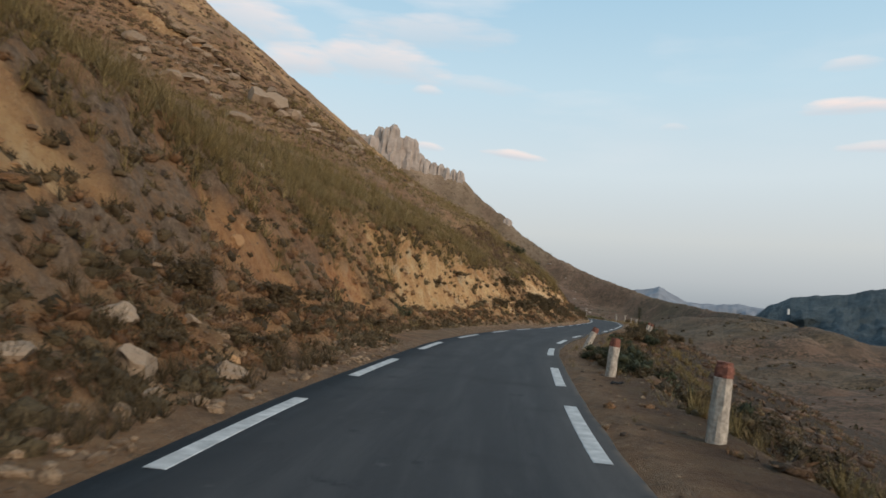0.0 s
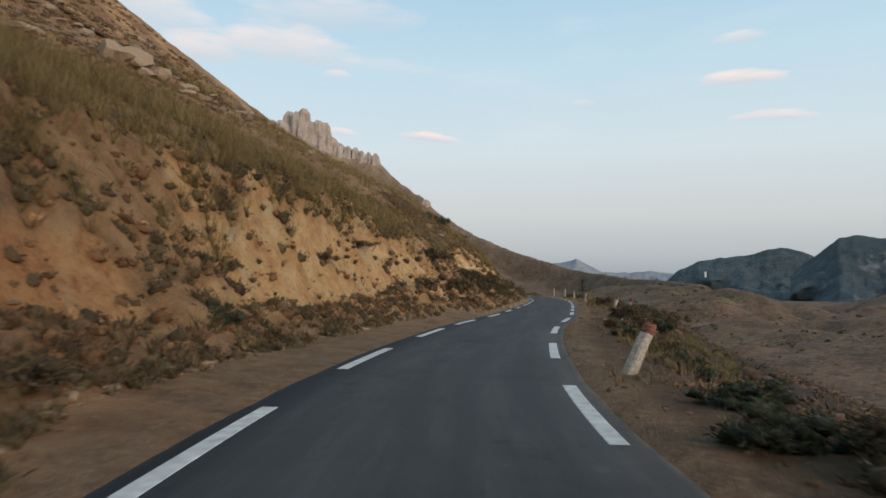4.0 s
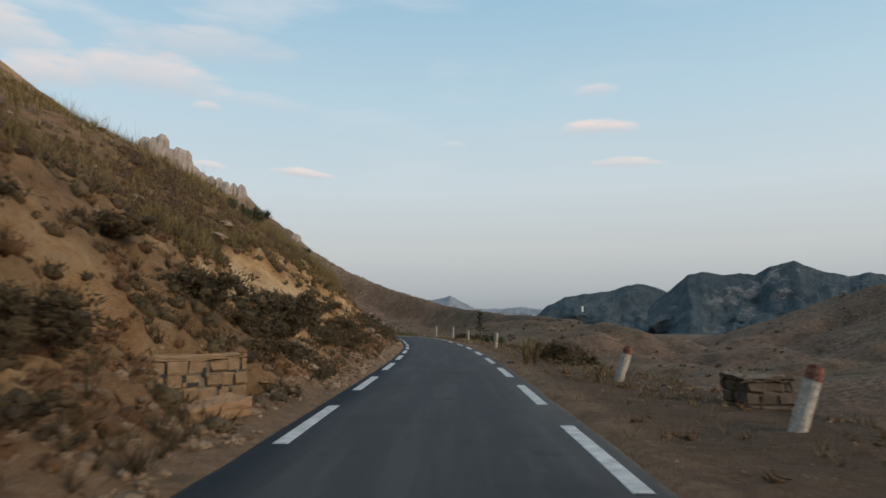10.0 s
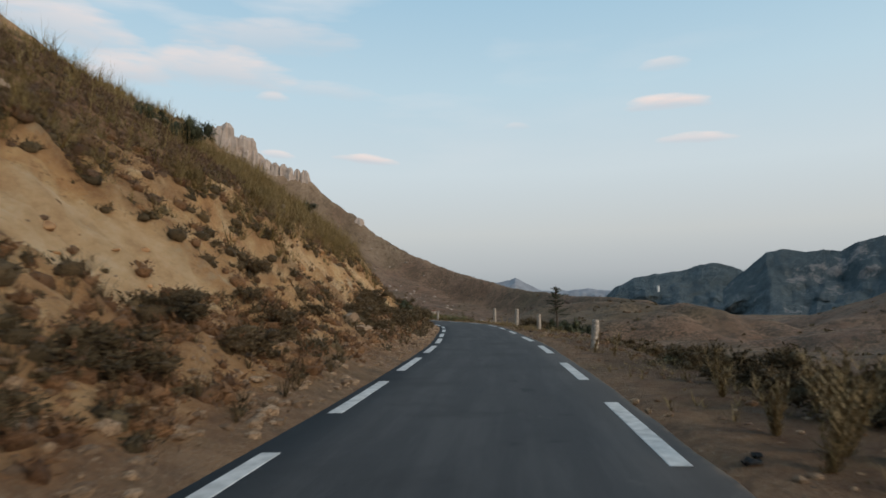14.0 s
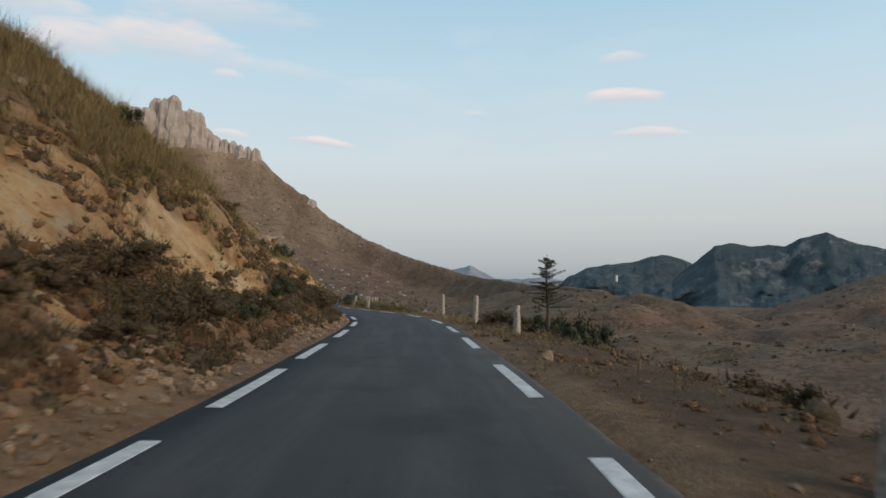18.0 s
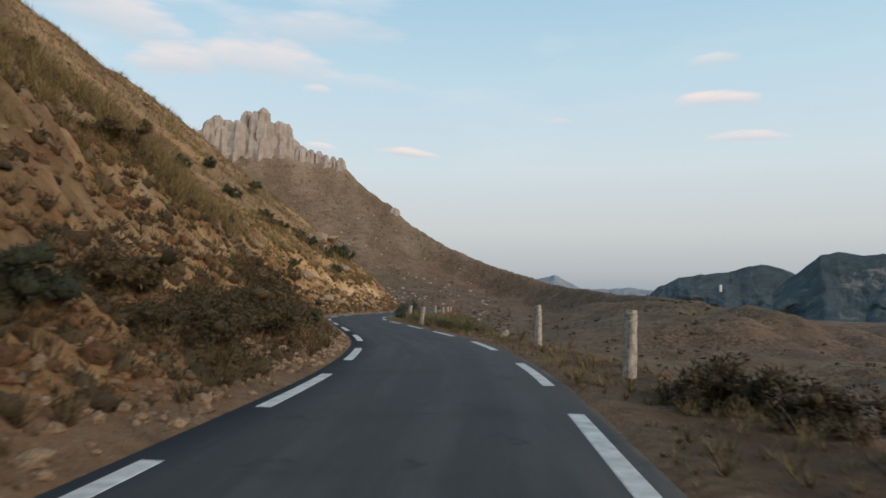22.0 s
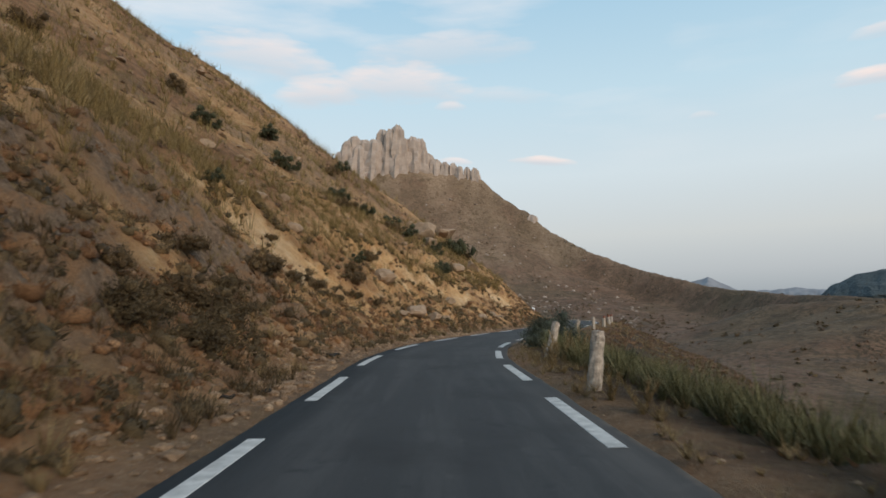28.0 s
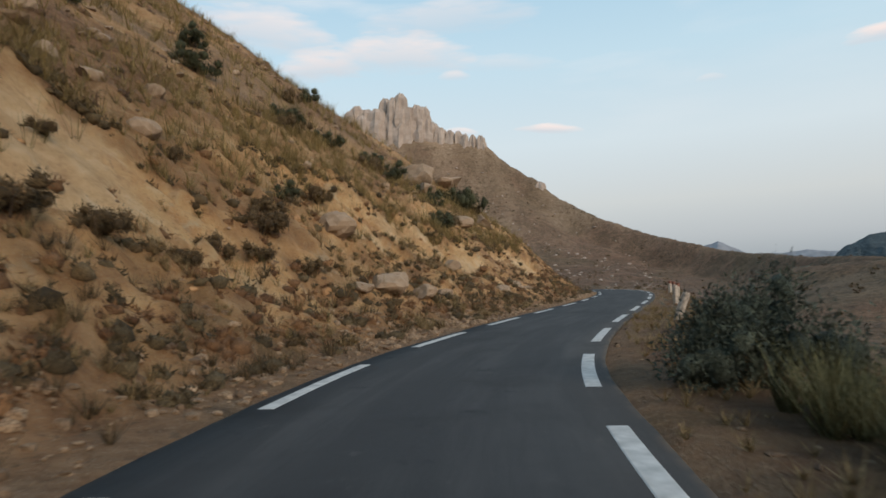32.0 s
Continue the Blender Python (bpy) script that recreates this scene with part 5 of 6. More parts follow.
RNG = np.random.default_rng(21)
young_cedar(103.5, 5.05, 2.95)
for args in ((0, 103.6, 5.8, 1.35, 1.35), (0, 102.7, 5.5, 1.0, 1.2), (1, 104.4, 5.2, 0.9, 1.1)):
    bush(*args)


def dry_thistle(s, off, tall, stems):
    x, y, z = on_land(s, off, 0.03)
    root = tagged(new("dry_thistle"), "dead straw-coloured thistle with bristly branching stalks", "dry plant", "dead thistles on the verge")
    root.matrix_basis = Matrix.Translation((x, y, z))
    pts = []
    for k in range(stems):
        a, l = RNG.random() * 6.28, RNG.uniform(0.1, 0.6)
        h = tall * RNG.uniform(0.6, 1.0)
        for q in np.linspace(0.0, 1, 14):
            pts.append((math.cos(a) * l * h * q, math.sin(a) * l * h * q, h * q))
    pts = np.array(pts)
    v, f = blades(pts, np.full(len(pts), 0.13), 5, 1.2, 0.05)
    raw("stalk", v, f, DRY, root)
    return root


for args in ((68.9, 3.05, 1.0, 10), (69.5, 3.45, 0.95, 8), (70.4, 3.2, 0.6, 5), (73.3, 3.6, 0.7, 5), (47.2, 4.2, 0.6, 4), (119.0, 4.6, 0.9, 4), (133.4, 2.7, 0.5, 4), (132.1, 2.75, 0.45, 3), (138.6, 2.75, 0.7, 4), (140, 2.9, 0.6, 3), (83.1, 3.2, 0.6, 2), (81.5, 3.5, 0.7, 2), (140.8, 3.4, 0.9, 4), (140.2, 3.8, 1.0, 5),
             (61.2, 3.9, 0.5, 3), (120.7, 3.6, 0.5, 3)):
    dry_thistle(*args)


# ground cover
def thick(s, o, x, y):
    return ease(wave(x, y, 4, 91) + 0.5 * wave(x, y, 1.3, 92), -0.25, 0.25)


def off_bare(s, o, x, y):
    return (1 - 0.74 * naked(s, o)) * (0.3 + 0.7 * thick(s, o, x, y)) * (1 - 0.7 * ease(s, 135, 150))


RNG = np.random.default_rng(31)
def talus_cover(s, o, x, y):
    toe, brow, high = bank(s)
    low = 1 - ease(-o, toe + 2.0, toe + 3.4)
    return (1 - 0.3 * ease(s, 138, 150)) * ease(-o, toe - 0.1, toe + 0.8) * (0.28 + 0.6 * low) * (1 - 0.75 * naked(s, o)) * (0.4 + 0.6 * ease(wave(x, y, 3.5, 96) + 0.4 * wave(x, y, 1.0, 97), -0.3, 0.2))


p1 = scatter(6200, -16, 200, -15, -3.4, off_bare)
v, f = clumps(p1, 0.12 + 0.36 * RNG.random(len(p1)) ** 1.3, 46, 0.155, 0.75)
tagged(raw("bank_scrub", v, f, SCRUB, soft=True), "low brownish olive scrub covering the bank", "scrub", kind="stuff")
p1 = scatter(17000, -16, 200, -9.5, -2.5, talus_cover)
v, f = clumps(p1, 0.09 + 0.34 * RNG.random(len(p1)) ** 1.5, 32, 0.145, 0.72)
tagged(raw("bank_heath", v, f, HEATH, soft=True), "low reddish brown heath on the foot of the bank", "scrub", kind="stuff")
p1 = scatter(15000, -12, 200, -11.5, -4.2, lambda s, o, x, y: np.clip(naked(s, o + 0.75) - naked(s, o), 0, 1) ** 0.7)
v, f = clumps(p1, 0.12 + 0.3 * RNG.random(len(p1)) ** 1.4, 46, 0.155, 0.75)
tagged(raw("brow_scrub", v, f, OLIVE_DARK, soft=True), "dark scrub overhanging the naked scars of the bank", "scrub", kind="stuff")
p1 = scatter(20000, -12, 200, -12.0, -4.2, lambda s, o, x, y: np.clip(naked(s, o + 1.1) - naked(s, o), 0, 1) ** 0.7)
v, f = blades(p1, RNG.uniform(0.3, 0.8, len(p1)), 18, 1.1, 0.011)
tagged(raw("brow_grass", v, f, OLIVE), "dry grass hanging over the naked scars", "grass", kind="stuff")
p1 = scatter(3000, -16, 200, -8.5, -3.0, lambda s, o, x, y: (1 - 0.8 * naked(s, o)) * ease(wave(s + 0.7 * -o, o * 0.3, 1.8, 81) + 0.3 * wave(x, y, 0.7, 80), -0.05, 0.3))
v, f = clumps(p1, 0.10 + 0.3 * RNG.random(len(p1)) ** 1.5, 46, 0.13, 0.72)
tagged(raw("bank_tufts", v, f, OLIVE_DARK, soft=True), "dark olive tufts in streaks down the bank", "scrub", kind="stuff")
p1 = scatter(13000, -16, 200, -6.2, -2.55, lambda s, o, x, y: (1 - 0.7 * naked(s, o)) * (0.35 + 0.65 * np.maximum(ease(s, 47, 52) * (1 - ease(s, 64, 70)), np.maximum(1 - ease(s, 10, 16), ease(s, 84, 90) * (1 - ease(s, 128, 140))))) * ease(wave(x, y, 1.6, 79) + 0.5 * wave(x, y, 0.5, 78), -0.2, 0.25))
v, f = blades(p1, RNG.uniform(0.12, 0.42, len(p1)), 20, 1.0, 0.014)
tagged(raw("foot_grass", v, f, SCRUB), "rank brown-olive grass at the foot of the bank", "grass", kind="stuff")
p1 = scatter(7000, -16, 200, -5.6, -2.7, lambda s, o, x, y: np.maximum(ease(s, 47, 52) * (1 - ease(s, 64, 70)), 0.8 * np.maximum(0.45, np.maximum(1 - ease(s, 8, 14), ease(s, 86, 92) * (1 - ease(s, 120, 132))))) * ease(wave(x, y, 1.9, 77), -0.15, 0.25))
v, f = clumps(p1, 0.10 + 0.34 * RNG.random(len(p1)) ** 1.4, 50, 0.13, 0.8)
tagged(raw("foot_scrub", v, f, OLIVE_DARK, soft=True), "dark olive scrub close to the road", "scrub", kind="stuff")
p1 = scatter(5200, -14, 152, -15.5, -6.6, lambda s, o, x, y: (1 - naked(s, o)) * np.maximum((1 - ease(s, 34, 44)), ease(s, 96, 104)) * ease(-o - bank(s)[1], -0.8, 0.2) * ease(wave(s, o, 3.5, 76), -0.3, 0.2))
v, f = blades(p1, RNG.uniform(0.55, 1.15, len(p1)), 30, 0.85, 0.008)
tagged(raw("plume_grass", v, f, GOLD), "tall golden-olive grass along the brow of the bank", "grass", kind="stuff")
p1 = scatter(5000, 54, 100, -17, -6.8, lambda s, o, x, y: (1 - naked(s, o)) * ease(-o, 7.2, 8.2) * ease(s, 54, 60) * (1 - ease(s, 90, 100)) * (0.4 + 0.6 * thick(s, o, x, y)))
v, f = clumps(p1, 0.14 + 0.32 * RNG.random(len(p1)) ** 1.4, 36, 0.16, 0.75)
tagged(raw("brow_heath", v, f, RUSSET, soft=True), "dark russet heath over the brow of the bank", "scrub", kind="stuff")
p2 = scatter(7500, -16, 230, 8, 112)
v, f = clumps(p2, RNG.uniform(0.4, 1.25, len(p2)), 7, 0.5, 0.35)
tagged(raw("valley_heath", v, f, VALLEY, soft=True), "soft brown heath over the valley side", "scrub", kind="stuff")
p2 = scatter(5500, -16, 210, 3.4, 20, lambda s, o, x, y: ease(o - np.interp(s, VERGE[:, 0], VERGE[:, 1]), -0.6, 0.8) * (0.2 + 0.8 * thick(s, o, x, y)))
v, f = clumps(p2, RNG.uniform(0.16, 0.5, len(p2)), 30, 0.16, 0.7)
tagged(raw("slope_scrub", v, f, SCRUB, soft=True), "low grey-brown scrub on the falling slope", "scrub", kind="stuff")
p2 = scatter(7500, -16, 210, 3.6, 40, lambda s, o, x, y: ease(o - np.interp(s, VERGE[:, 0], VERGE[:, 1]), -0.4, 0.8) * (0.6 + 0.4 * ease(-o, -9, -4)))
v, f = clumps(p2, RNG.uniform(0.3, 0.8, len(p2)), 18, 0.27, 0.42)
tagged(raw("slope_heath", v, f, RUSSET, soft=True), "reddish brown heath over the falling slope", "scrub", kind="stuff")
p3 = scatter(5600, -14, 125, -58, -10.0, lambda s, o, x, y: 0.3 + 0.6 * thick(s, o, x, y), 0.1)
v, f = clumps(p3, RNG.uniform(0.25, 0.7, len(p3)), 18, 0.23, 0.6)
tagged(raw("hillside_scrub", v, f, SCRUB, soft=True), "dark low scrub over the upper hillside", "scrub", kind="stuff")
p3 = scatter(2600, 110, 215, -55, -10.0, lambda s, o, x, y: 0.15 + 0.6 * thick(s, o, x, y), 0.1)
v, f = clumps(p3, RNG.uniform(0.2, 0.6, len(p3)), 18, 0.23, 0.6)
tagged(raw("hillside_heath", v, f, RUSSET, soft=True), "russet heath over the upper hillside", "scrub", kind="stuff")
p4 = scatter(17000, -16, 200, -16, -3.4, lambda s, o, x, y: (0.06 + 0.94 * ease(-o, 7.0, 8.2)) * (1 - 0.95 * naked(s, o)) * (1 - 0.5 * thick(s, o, x, y)) * (1 - 0.65 * ease(s, 56, 62) * (1 - ease(s, 88, 98))))
v, f = blades(p4, RNG.uniform(0.25, 0.75, len(p4)), 17, 1.0, 0.010)
tagged(raw("bank_grass", v, f, OLIVE), "dry olive-brown grass tufts on the brow of the bank", "grass", kind="stuff")
p4 = scatter(15000, -14, 210, -58, -13, lambda s, o, x, y: 1 - 0.8 * thick(s, o, x, y), 0.05)
v, f = blades(p4, RNG.uniform(0.4, 1.0, len(p4)), 11, 1.0, 0.024)
tagged(raw("hillside_grass", v, f, OLIVE), "dry grass over the upper hillside", "grass", kind="stuff")
p5 = scatter(16000, -16, 200, 2.3, 9, lambda s, o, x, y: (0.18 + 0.82 * ease(o, 2.7, 4.2)) * (0.12 + 0.88 * ease(wave(x, y, 2.0, 98), -0.15, 0.3)))
v, f = blades(p5, 0.04 + 0.22 * RNG.random(len(p5)) ** 1.5, 12, 1.4, 0.014)
tagged(raw("verge_grass", v, f, DRY), "dry straw-coloured grass on the roadside", "grass", kind="stuff")
p5 = scatter(5000, -16, 200, 2.4, 6.5, lambda s, o, x, y: (0.1 + 0.9 * ease(o, 2.6, 4.0)) * ease(wave(x, y, 1.5, 88), -0.1, 0.35))
v, f = clumps(p5, 0.05 + 0.17 * RNG.random(len(p5)) ** 1.5, 18, 0.09, 0.7)
tagged(raw("verge_heath", v, f, HEATH, soft=True), "small dark brown tussocks on the dirt verge", "scrub", kind="stuff")
p6 = scatter(1500, 127, 147, 3.5, 9, lambda s, o, x, y: 0.8 + 0 * s)
v, f = blades(p6, RNG.uniform(0.35, 0.8, len(p6)), 42, 0.8, 0.009)
tagged(raw("olive_grass", v, f, REED), "tall olive-green grass on the falling verge", "grass", kind="stuff")
p6 = scatter(2200, -10, 46, 3.6, 9, lambda s, o, x, y: ease(o - np.interp(s, VERGE[:, 0], VERGE[:, 1]), -0.5, 0.4) * ease(wave(x, y, 2.5, 75), -0.15, 0.25))
v, f = blades(p6, RNG.uniform(0.2, 0.55, len(p6)), 26, 0.9, 0.011)
tagged(raw("slope_grass", v, f, OLIVE), "olive-gold grass on the falling verge", "grass", kind="stuff")
p6 = scatter(1300, -16, 34, -8.5, -2.9, lambda s, o, x, y: 0.25 + 0.75 * ease(wave(x, y, 2.4, 86), -0.1, 0.3))
v, f = clumps(p6, 0.08 + 0.3 * RNG.random(len(p6)) ** 1.4, 28, 0.13, 0.75)
tagged(raw("bank_thicket", v, f, SCRUB, soft=True), "dark thorny scrub over the rocky bank", "scrub", kind="stuff")
p6 = scatter(800, 86, 122, -4.9, -2.8, lambda s, o, x, y: 0.3 + 0.7 * ease(wave(x, y, 2.4, 85), -0.1, 0.3))
v, f = clumps(p6, 0.1 + 0.34 * RNG.random(len(p6)) ** 1.4, 28, 0.13, 0.75)
tagged(raw("foot_thicket", v, f, SCRUB, soft=True), "dark olive scrub along the foot of the bank", "scrub", kind="stuff")
p6 = scatter(2600, 112, 172, -8, -2.7, lambda s, o, x, y: ease(wave(x, y, 2.2, 99), -0.1, 0.3))
v, f = blades(p6, RNG.uniform(0.1, 0.38, len(p6)), 40, 1.1, 0.008)
tagged(raw("straw_grass", v, f, DRY), "pale straw grass at the foot of the bank", "grass", kind="stuff")
p7 = scatter(20000, -16, 205, -7.5, -2.2, lambda s, o, x, y: ease(-o, 2.1, 2.5) * (1 - 0.75 * ease(-o, 3.6, 6.5)) * (0.15 + 0.85 * ease(wave(x, y, 2.2, 93), -0.2, 0.3)), 0.01)
v, f = stones(p7, 0.012 + 0.10 * RNG.random(len(p7)) ** 2.6)
tagged(raw("loose_stones", v, f, SHARDS), "loose ochre rubble along the foot of the bank", "stones", kind="stuff")
p8 = scatter(6000, -16, 200, 2.2, 7.5, lambda s, o, x, y: 0.35 + 0.3 * thick(s, o, x, y))
v, f = stones(p8, 0.01 + 0.06 * RNG.random(len(p8)) ** 3)
tagged(raw("verge_stones", v, f, SHARDS), "small stones scattered on the dirt verge", "stones", kind="stuff")
p9 = scatter(8000, -12, 200, -9, -3.0, lambda s, o, x, y: (0.25 + 0.6 * naked(s, o)) * ease(wave(x, y, 3, 90), -0.2, 0.3), 0.05)
v, f = stones(p9, 0.025 + 0.15 * RNG.random(len(p9)) ** 3.5, True)
tagged(raw("bank_rocks", v, f, OCHRE), "rocks embedded in the ochre bank", "stones", kind="stuff")
p9 = scatter(4200, -10, 215, -45, -8.5, lambda s, o, x, y: (0.3 + 0.7 * ease(s, 95, 130)) * ease(wave(x, y, 6, 94), -0.2, 0.5))
v, f = stones(p9, 0.08 + 0.5 * RNG.random(len(p9)) ** 3, True)
tagged(raw("hillside_rocks", v, f, ROCK), "pale rocks strewn over the upper hillside", "stones", kind="stuff")

p3 = scatter(2200, 60, 150, -115, -54, lambda s, o, x, y: 0.35 + 0.6 * thick(s, o, x, y), 0.1)
v, f = clumps(p3, RNG.uniform(0.4, 1.2, len(p3)), 30, 0.4, 0.6)
tagged(raw("ridge_scrub", v, f, SCRUB, soft=True), "dark scrub over the high ridge", "scrub", kind="stuff")
p3 = scatter(2600, 60, 150, -115, -40, lambda s, o, x, y: 0.7 + 0 * s, 0.1)
v, f = clumps(p3, RNG.uniform(0.4, 1.1, len(p3)), 26, 0.4, 0.5)
tagged(raw("ridge_heath", v, f, RUSSET, soft=True), "russet grass and heath over the high ridge", "scrub", kind="stuff")
p3 = scatter(420, 75, 130, -110, -44, lambda s, o, x, y: ease(wave(x, y, 9, 84), -0.1, 0.4), 0.2)
v, f = stones(p3, 0.4 + 2.0 * RNG.random(len(p3)) ** 3, True)
tagged(raw("ridge_rocks", v, f, ROCK), "grey-brown rock outcrops on the high ridge", "stones", kind="stuff")
p3 = scatter(13000, -16, 200, -3.9, -2.25, lambda s, o, x, y: 0.25 + 0.75 * ease(wave(x, y, 1.6, 83), -0.2, 0.3), -0.015)
v, f = stones(p3, 0.025 + 0.10 * RNG.random(len(p3)) ** 2.2)
tagged(raw("toe_rubble", v, f, SHARDS), "fine ochre and brown rubble at the road edge", "stones", kind="stuff")
p6 = scatter(1800, 100, 168, 2.3, 5.2, lambda s, o, x, y: 0.2 + 0.8 * ease(wave(x, y, 1.8, 82), -0.1, 0.3))
v, f = blades(p6, RNG.uniform(0.06, 0.28, len(p6)), 26, 1.3, 0.010)
tagged(raw("verge_straw", v, f, DRY), "bleached straw on the dirt verge", "grass", kind="stuff")
p6 = scatter(1000, -14, 205, -24, -8, lambda s, o, x, y: 0.8 + 0 * s)
v, f = blades(p6, RNG.uniform(0.7, 1.6, len(p6)), 9, 0.5, 0.005)
tagged(raw("tall_stalks", v, f, OLIVE), "tall wispy dry stalks on the brow", "grass", kind="stuff")
p6 = scatter(2500, -14, 200, 2.25, 5.5, lambda s, o, x, y: ease(wave(x, y, 1.2, 87), 0.0, 0.4), 0.01)
v, f = stones(p6, 0.02 + 0.05 * RNG.random(len(p6)) ** 2)
tagged(raw("dark_clods", v, f, CLOD), "dark dry clods of earth on the verge", "stones", kind="stuff")

# far cover: shrubs and rocks as dots on the mountain flank
RNG = np.random.default_rng(41)
n = 22000
ra, aa = 120 * (8.2 ** RNG.random(n)), np.radians(RNG.uniform(-12, 62, n))
qx, qy = 25 + ra * np.sin(aa), 130 + ra * np.cos(aa)
BVH = bpy.data.objects["ground_far"]
deps = bpy.context.evaluated_depsgraph_get()
from mathutils.bvhtree import BVHTree
tree = BVHTree.FromObject(BVH, deps)
qz = np.array([(lambda h: h[0].z if h[0] else -999)(tree.ray_cast(Vector((a, b, 900)), Vector((0, 0, -1)))) for a, b in zip(qx, qy)])
keep = (qz > -100) & (RNG.random(n) < (0.25 + 0.75 * ease(wave(qx, qy, 60, 95), -0.3, 0.3)) * np.where(np.degrees(aa) > 18, 0.12, 1.0))
far_pts = np.stack([qx, qy, qz], 1)[keep]
far_r = ra[keep]
far_az = np.degrees(aa[keep])
k = RNG.random(len(far_pts)) < np.where(far_az < 16, 0.55, 0.997)
v, f = leaves(far_pts[k], (0.5 + RNG.random(k.sum())) * (0.6 + far_r[k] / 420), 11, 0.42, 0.6)
tagged(raw("far_scrub", v, f, VALLEY), "dots of dark scrub on the distant slopes", "scrub", kind="stuff")
v, f = stones(far_pts[~k], (0.25 + 0.8 * RNG.random((~k).sum()) ** 2) * (0.5 + far_r[~k] / 380))
tagged(raw("far_rocks", v, f, SPIRE), "pale rocks scattered on the distant slopes", "stones", kind="stuff")

k = RNG.random(len(far_pts)) < np.where(far_az < 18, 0.3, 0.5)
v, f = leaves(far_pts[k], (0.5 + 1.2 * RNG.random(k.sum()) ** 2) * (0.8 + far_r[k] / 380), 16, 0.5, 0.7)
tagged(raw("flank_bushes", v, f, OLIVE_DARK), "dark bushes dotted over the mountain flank", "scrub", kind="stuff")

# white marker on the brown hill
mx, my, mz = polar(32.0, 386, 1.15, 14, 51)
bm = bmesh.new()
bmesh.ops.create_cube(bm, size=1, matrix=Matrix.Translation((0, 0, 1.2)) @ Matrix.Diagonal((1.1, 1.1, 3.4, 1)))
bmesh.ops.bevel(bm, geom=bm.edges[:], offset=0.12, segments=2, affect="EDGES")
hut = part("white_marker", bm, plain("white_wash", (0.75, 0.74, 0.72), 0.8), None)
hut.location = (mx, my, mz)
tagged(hut, "small whitewashed marker pillar on the brown hilltop", "pillar")


# ---- litter at the road edge ----
def scrap(s, off, long, wide, turn, label):
    """A crumpled strip of worn-out tyre rubber."""
    x, y, z = on_land(s, off)
    bm = bmesh.new()
    bmesh.ops.create_grid(bm, x_segments=9, y_segments=4, size=0.5)
    for v in bm.verts:
        u, w = v.co.x, v.co.y
        v.co = Vector((u * long * (1 - 0.5 * w * w), w * wide * (1 - 1.4 * u * u), 0.10 * wide * (1 + math.cos(u * 9 + s)) + 0.25 * wide * abs(math.sin(w * 5 + u * 3 + off)) + 0.02))
    bmesh.ops.solidify(bm, geom=bm.faces[:], thickness=0.015)
    me = bpy.data.meshes.new("rubber_scrap")
    bm.to_mesh(me)
    bm.free()
    me.materials.append(RUBBER)
    ob = new("rubber_scrap", me)
    ob.matrix_basis = pose(x, y, z - 0.01, 0, 0, heading(s) + turn)
    return tagged(ob, label, "tyre scrap", "scraps at the road edge")


RUBBER = plain("worn_rubber", (0.022, 0.020, 0.019), 0.8, 0, 0.4, 20)
for args in ((142.1, -2.85, 0.5, 0.24, 60), (133.1, -2.95, 0.3, 0.16, 20), (134.3, -2.65, 0.24, 0.14, 80), (140.6, -3.0, 0.2, 0.14, 10), (98.6, 2.85, 0.2, 0.14, 40), (69.0, 2.45, 0.18, 0.12, 15), (69.3, 2.6, 0.14, 0.1, 70), (100.9, 2.6, 0.14, 0.1, 5), (14.4, 3.1, 0.3, 0.15, 30)):
    scrap(*args, "crumpled black scrap of tyre rubber on the dirt")


# ---- van far along the road ----
def panel(points, name, material, parent, label="", bevel=0.0, wide=None):
    """A side outline in y and z, extruded across x."""
    bm = bmesh.new()
    a = [bm.verts.new((-wide, y, z)) for y, z in points]
    c = [bm.verts.new((wide, y, z)) for y, z in points]
    bm.faces.new(a)
    bm.faces.new(c[::-1])
    for k in range(len(points)):
        bm.faces.new((a[k], c[k], c[(k + 1) % len(points)], a[(k + 1) % len(points)]))
    bmesh.ops.recalc_face_normals(bm, faces=bm.faces[:])
    if bevel:
        bmesh.ops.bevel(bm, geom=bm.edges[:], offset=bevel, segments=3, affect="EDGES")
    return part(name, bm, material, parent, label)


def box(name, size, place, material, parent, label="", bevel=0.02):
    bm = bmesh.new()
    bmesh.ops.create_cube(bm, size=1, matrix=Matrix.Diagonal((*size, 1)))
    bmesh.ops.bevel(bm, geom=bm.edges[:], offset=bevel, segments=2, affect="EDGES")
    ob = part(name, bm, material, parent, label)
    ob.location = place
    return ob


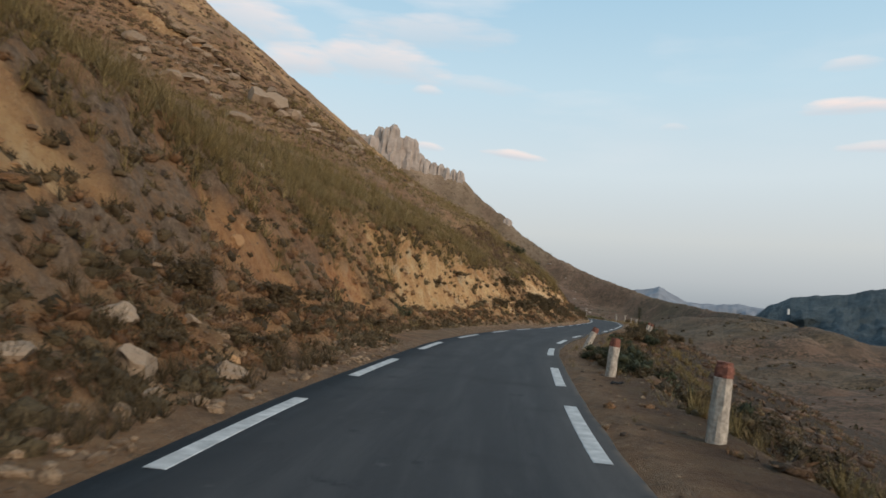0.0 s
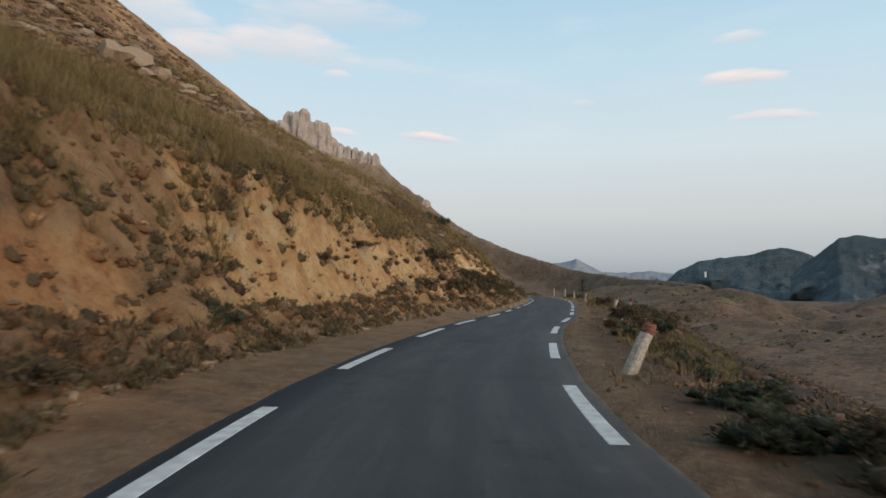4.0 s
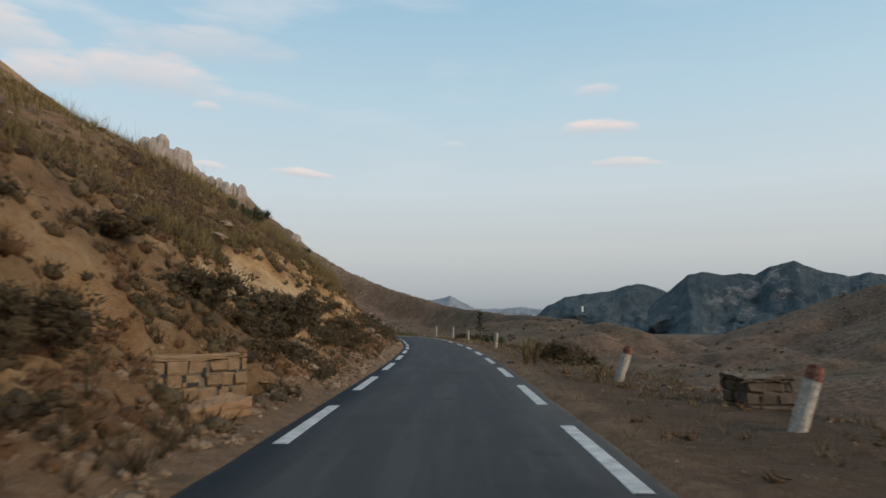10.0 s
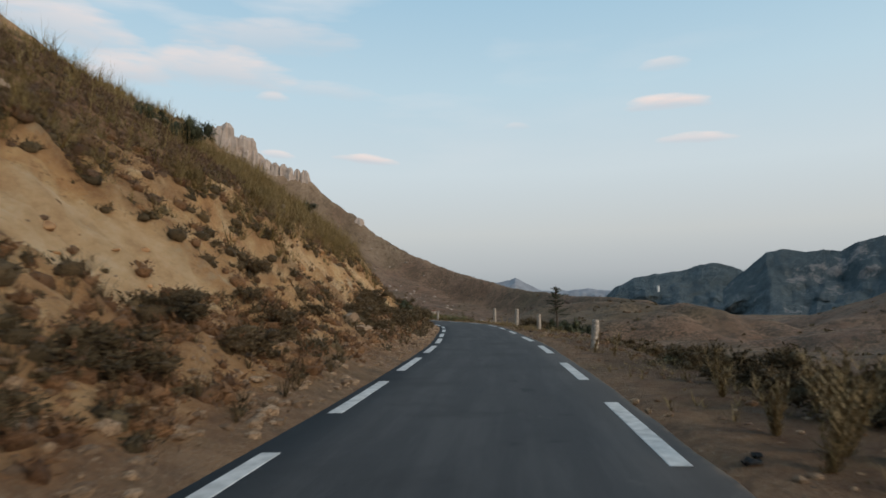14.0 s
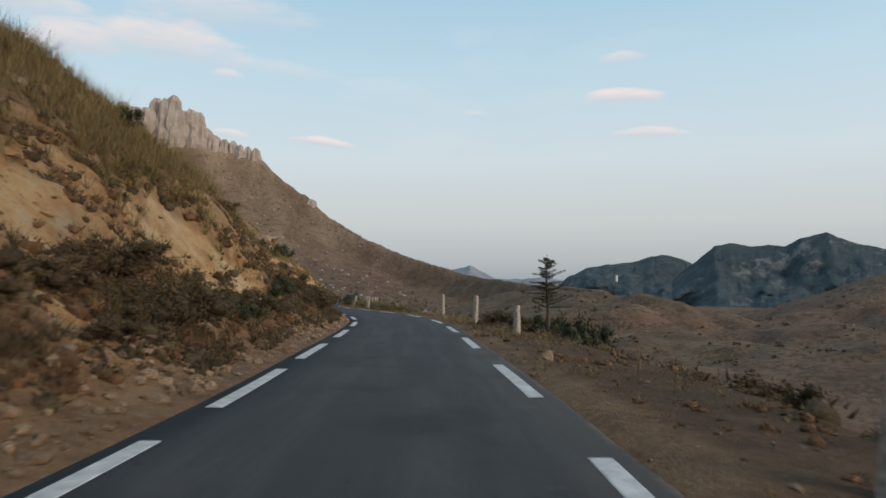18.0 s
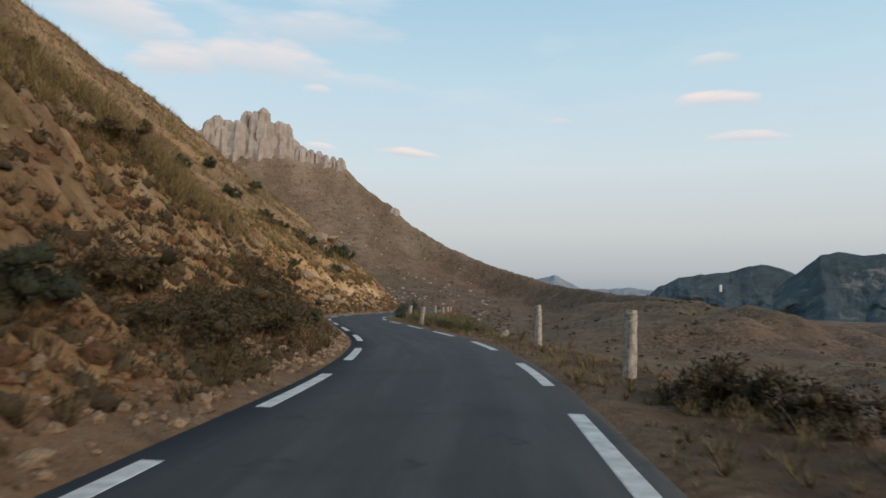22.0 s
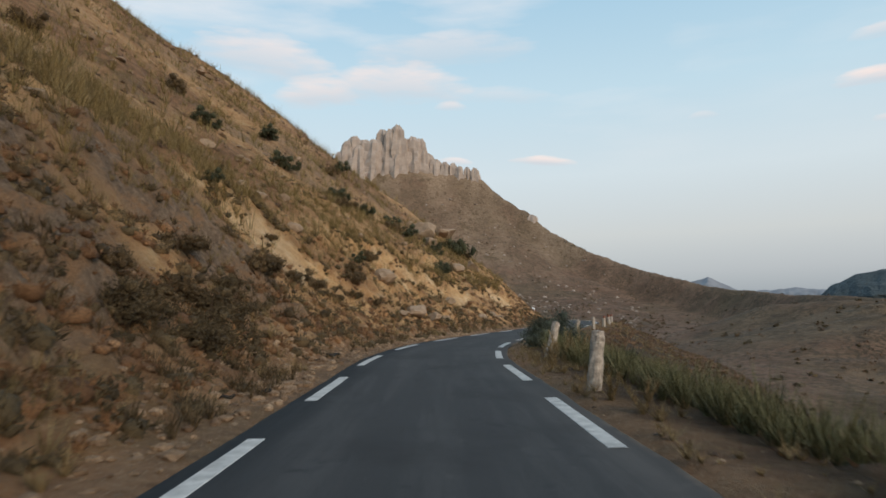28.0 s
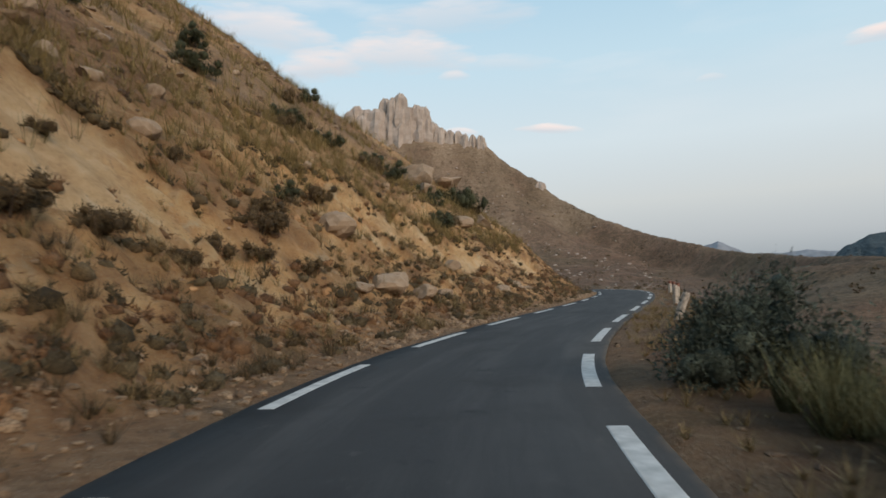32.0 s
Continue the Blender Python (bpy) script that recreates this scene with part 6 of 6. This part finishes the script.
def van(s, off):
    white = plain("van_paint", (0.78, 0.78, 0.77), 0.3, 0, 0.06, 3)
    dark = plain("van_glass", (0.02, 0.022, 0.025), 0.08, 0, 0.1)
    black = plain("van_trim", (0.03, 0.03, 0.032), 0.6, 0, 0.2)
    x, y = at_road(s, off)
    root = tagged(new("van"), "small white panel van with black rear bumper on the road", "van")
    root.matrix_basis = pose(float(x), float(y), 0.04, 0, 0, heading(s))
    panel([(-2.1, 0.38), (-2.12, 0.9), (-2.02, 1.7), (-1.9, 1.8), (0.75, 1.8), (1.0, 1.72), (1.6, 1.12), (2.05, 0.98), (2.15, 0.7), (2.12, 0.36)], "body", white, root, bevel=0.07, wide=0.87)
    box("bumper", (1.72, 0.16, 0.26), (0, -2.12, 0.47), black, root, "black plastic rear bumper")
    box("rear_window", (1.3, 0.03, 0.46), (0, -2.085, 1.4), dark, root)
    box("number_plate", (0.5, 0.02, 0.12), (0, -2.14, 0.92), plain("yellow_plate", (0.75, 0.42, 0.05), 0.5), root, "plain yellow plate")
    for side in (-1, 1):
        box("tail_light", (0.12, 0.05, 0.42), (side * 0.8, -2.1, 1.12), plain("red_lens", (0.35, 0.02, 0.02), 0.2), root, "red tail light")
        box("mirror", (0.16, 0.1, 0.2), (side * 0.98, 1.0, 1.15), black, root)
        box("side_window", (0.02, 0.8, 0.42), (side * 0.865, 0.55, 1.42), dark, root)
        for yy in (-1.35, 1.35):
            bm = bmesh.new()
            bmesh.ops.create_cone(bm, segments=24, radius1=0.31, radius2=0.31, depth=0.2, matrix=Matrix.Rotation(radians(90), 4, "Y"), cap_ends=True)
            bmesh.ops.bevel(bm, geom=[e for e in bm.edges if len(e.link_faces) == 2 and e.calc_face_angle() > 1], offset=0.04, segments=2, affect="EDGES")
            wheel = part("wheel", bm, black, root, "black tyre")
            wheel.location = (side * 0.76, yy, 0.31)
            bm = bmesh.new()
            bmesh.ops.create_cone(bm, segments=16, radius1=0.18, radius2=0.15, depth=0.03, matrix=Matrix.Rotation(radians(90), 4, "Y"), cap_ends=True)
            rim = part("rim", bm, plain("rim_metal", (0.5, 0.5, 0.5), 0.4, 0.8), wheel, "grey wheel rim")
            rim.location = (side * 0.1, 0, 0)
    return root


van(228, 0.9)
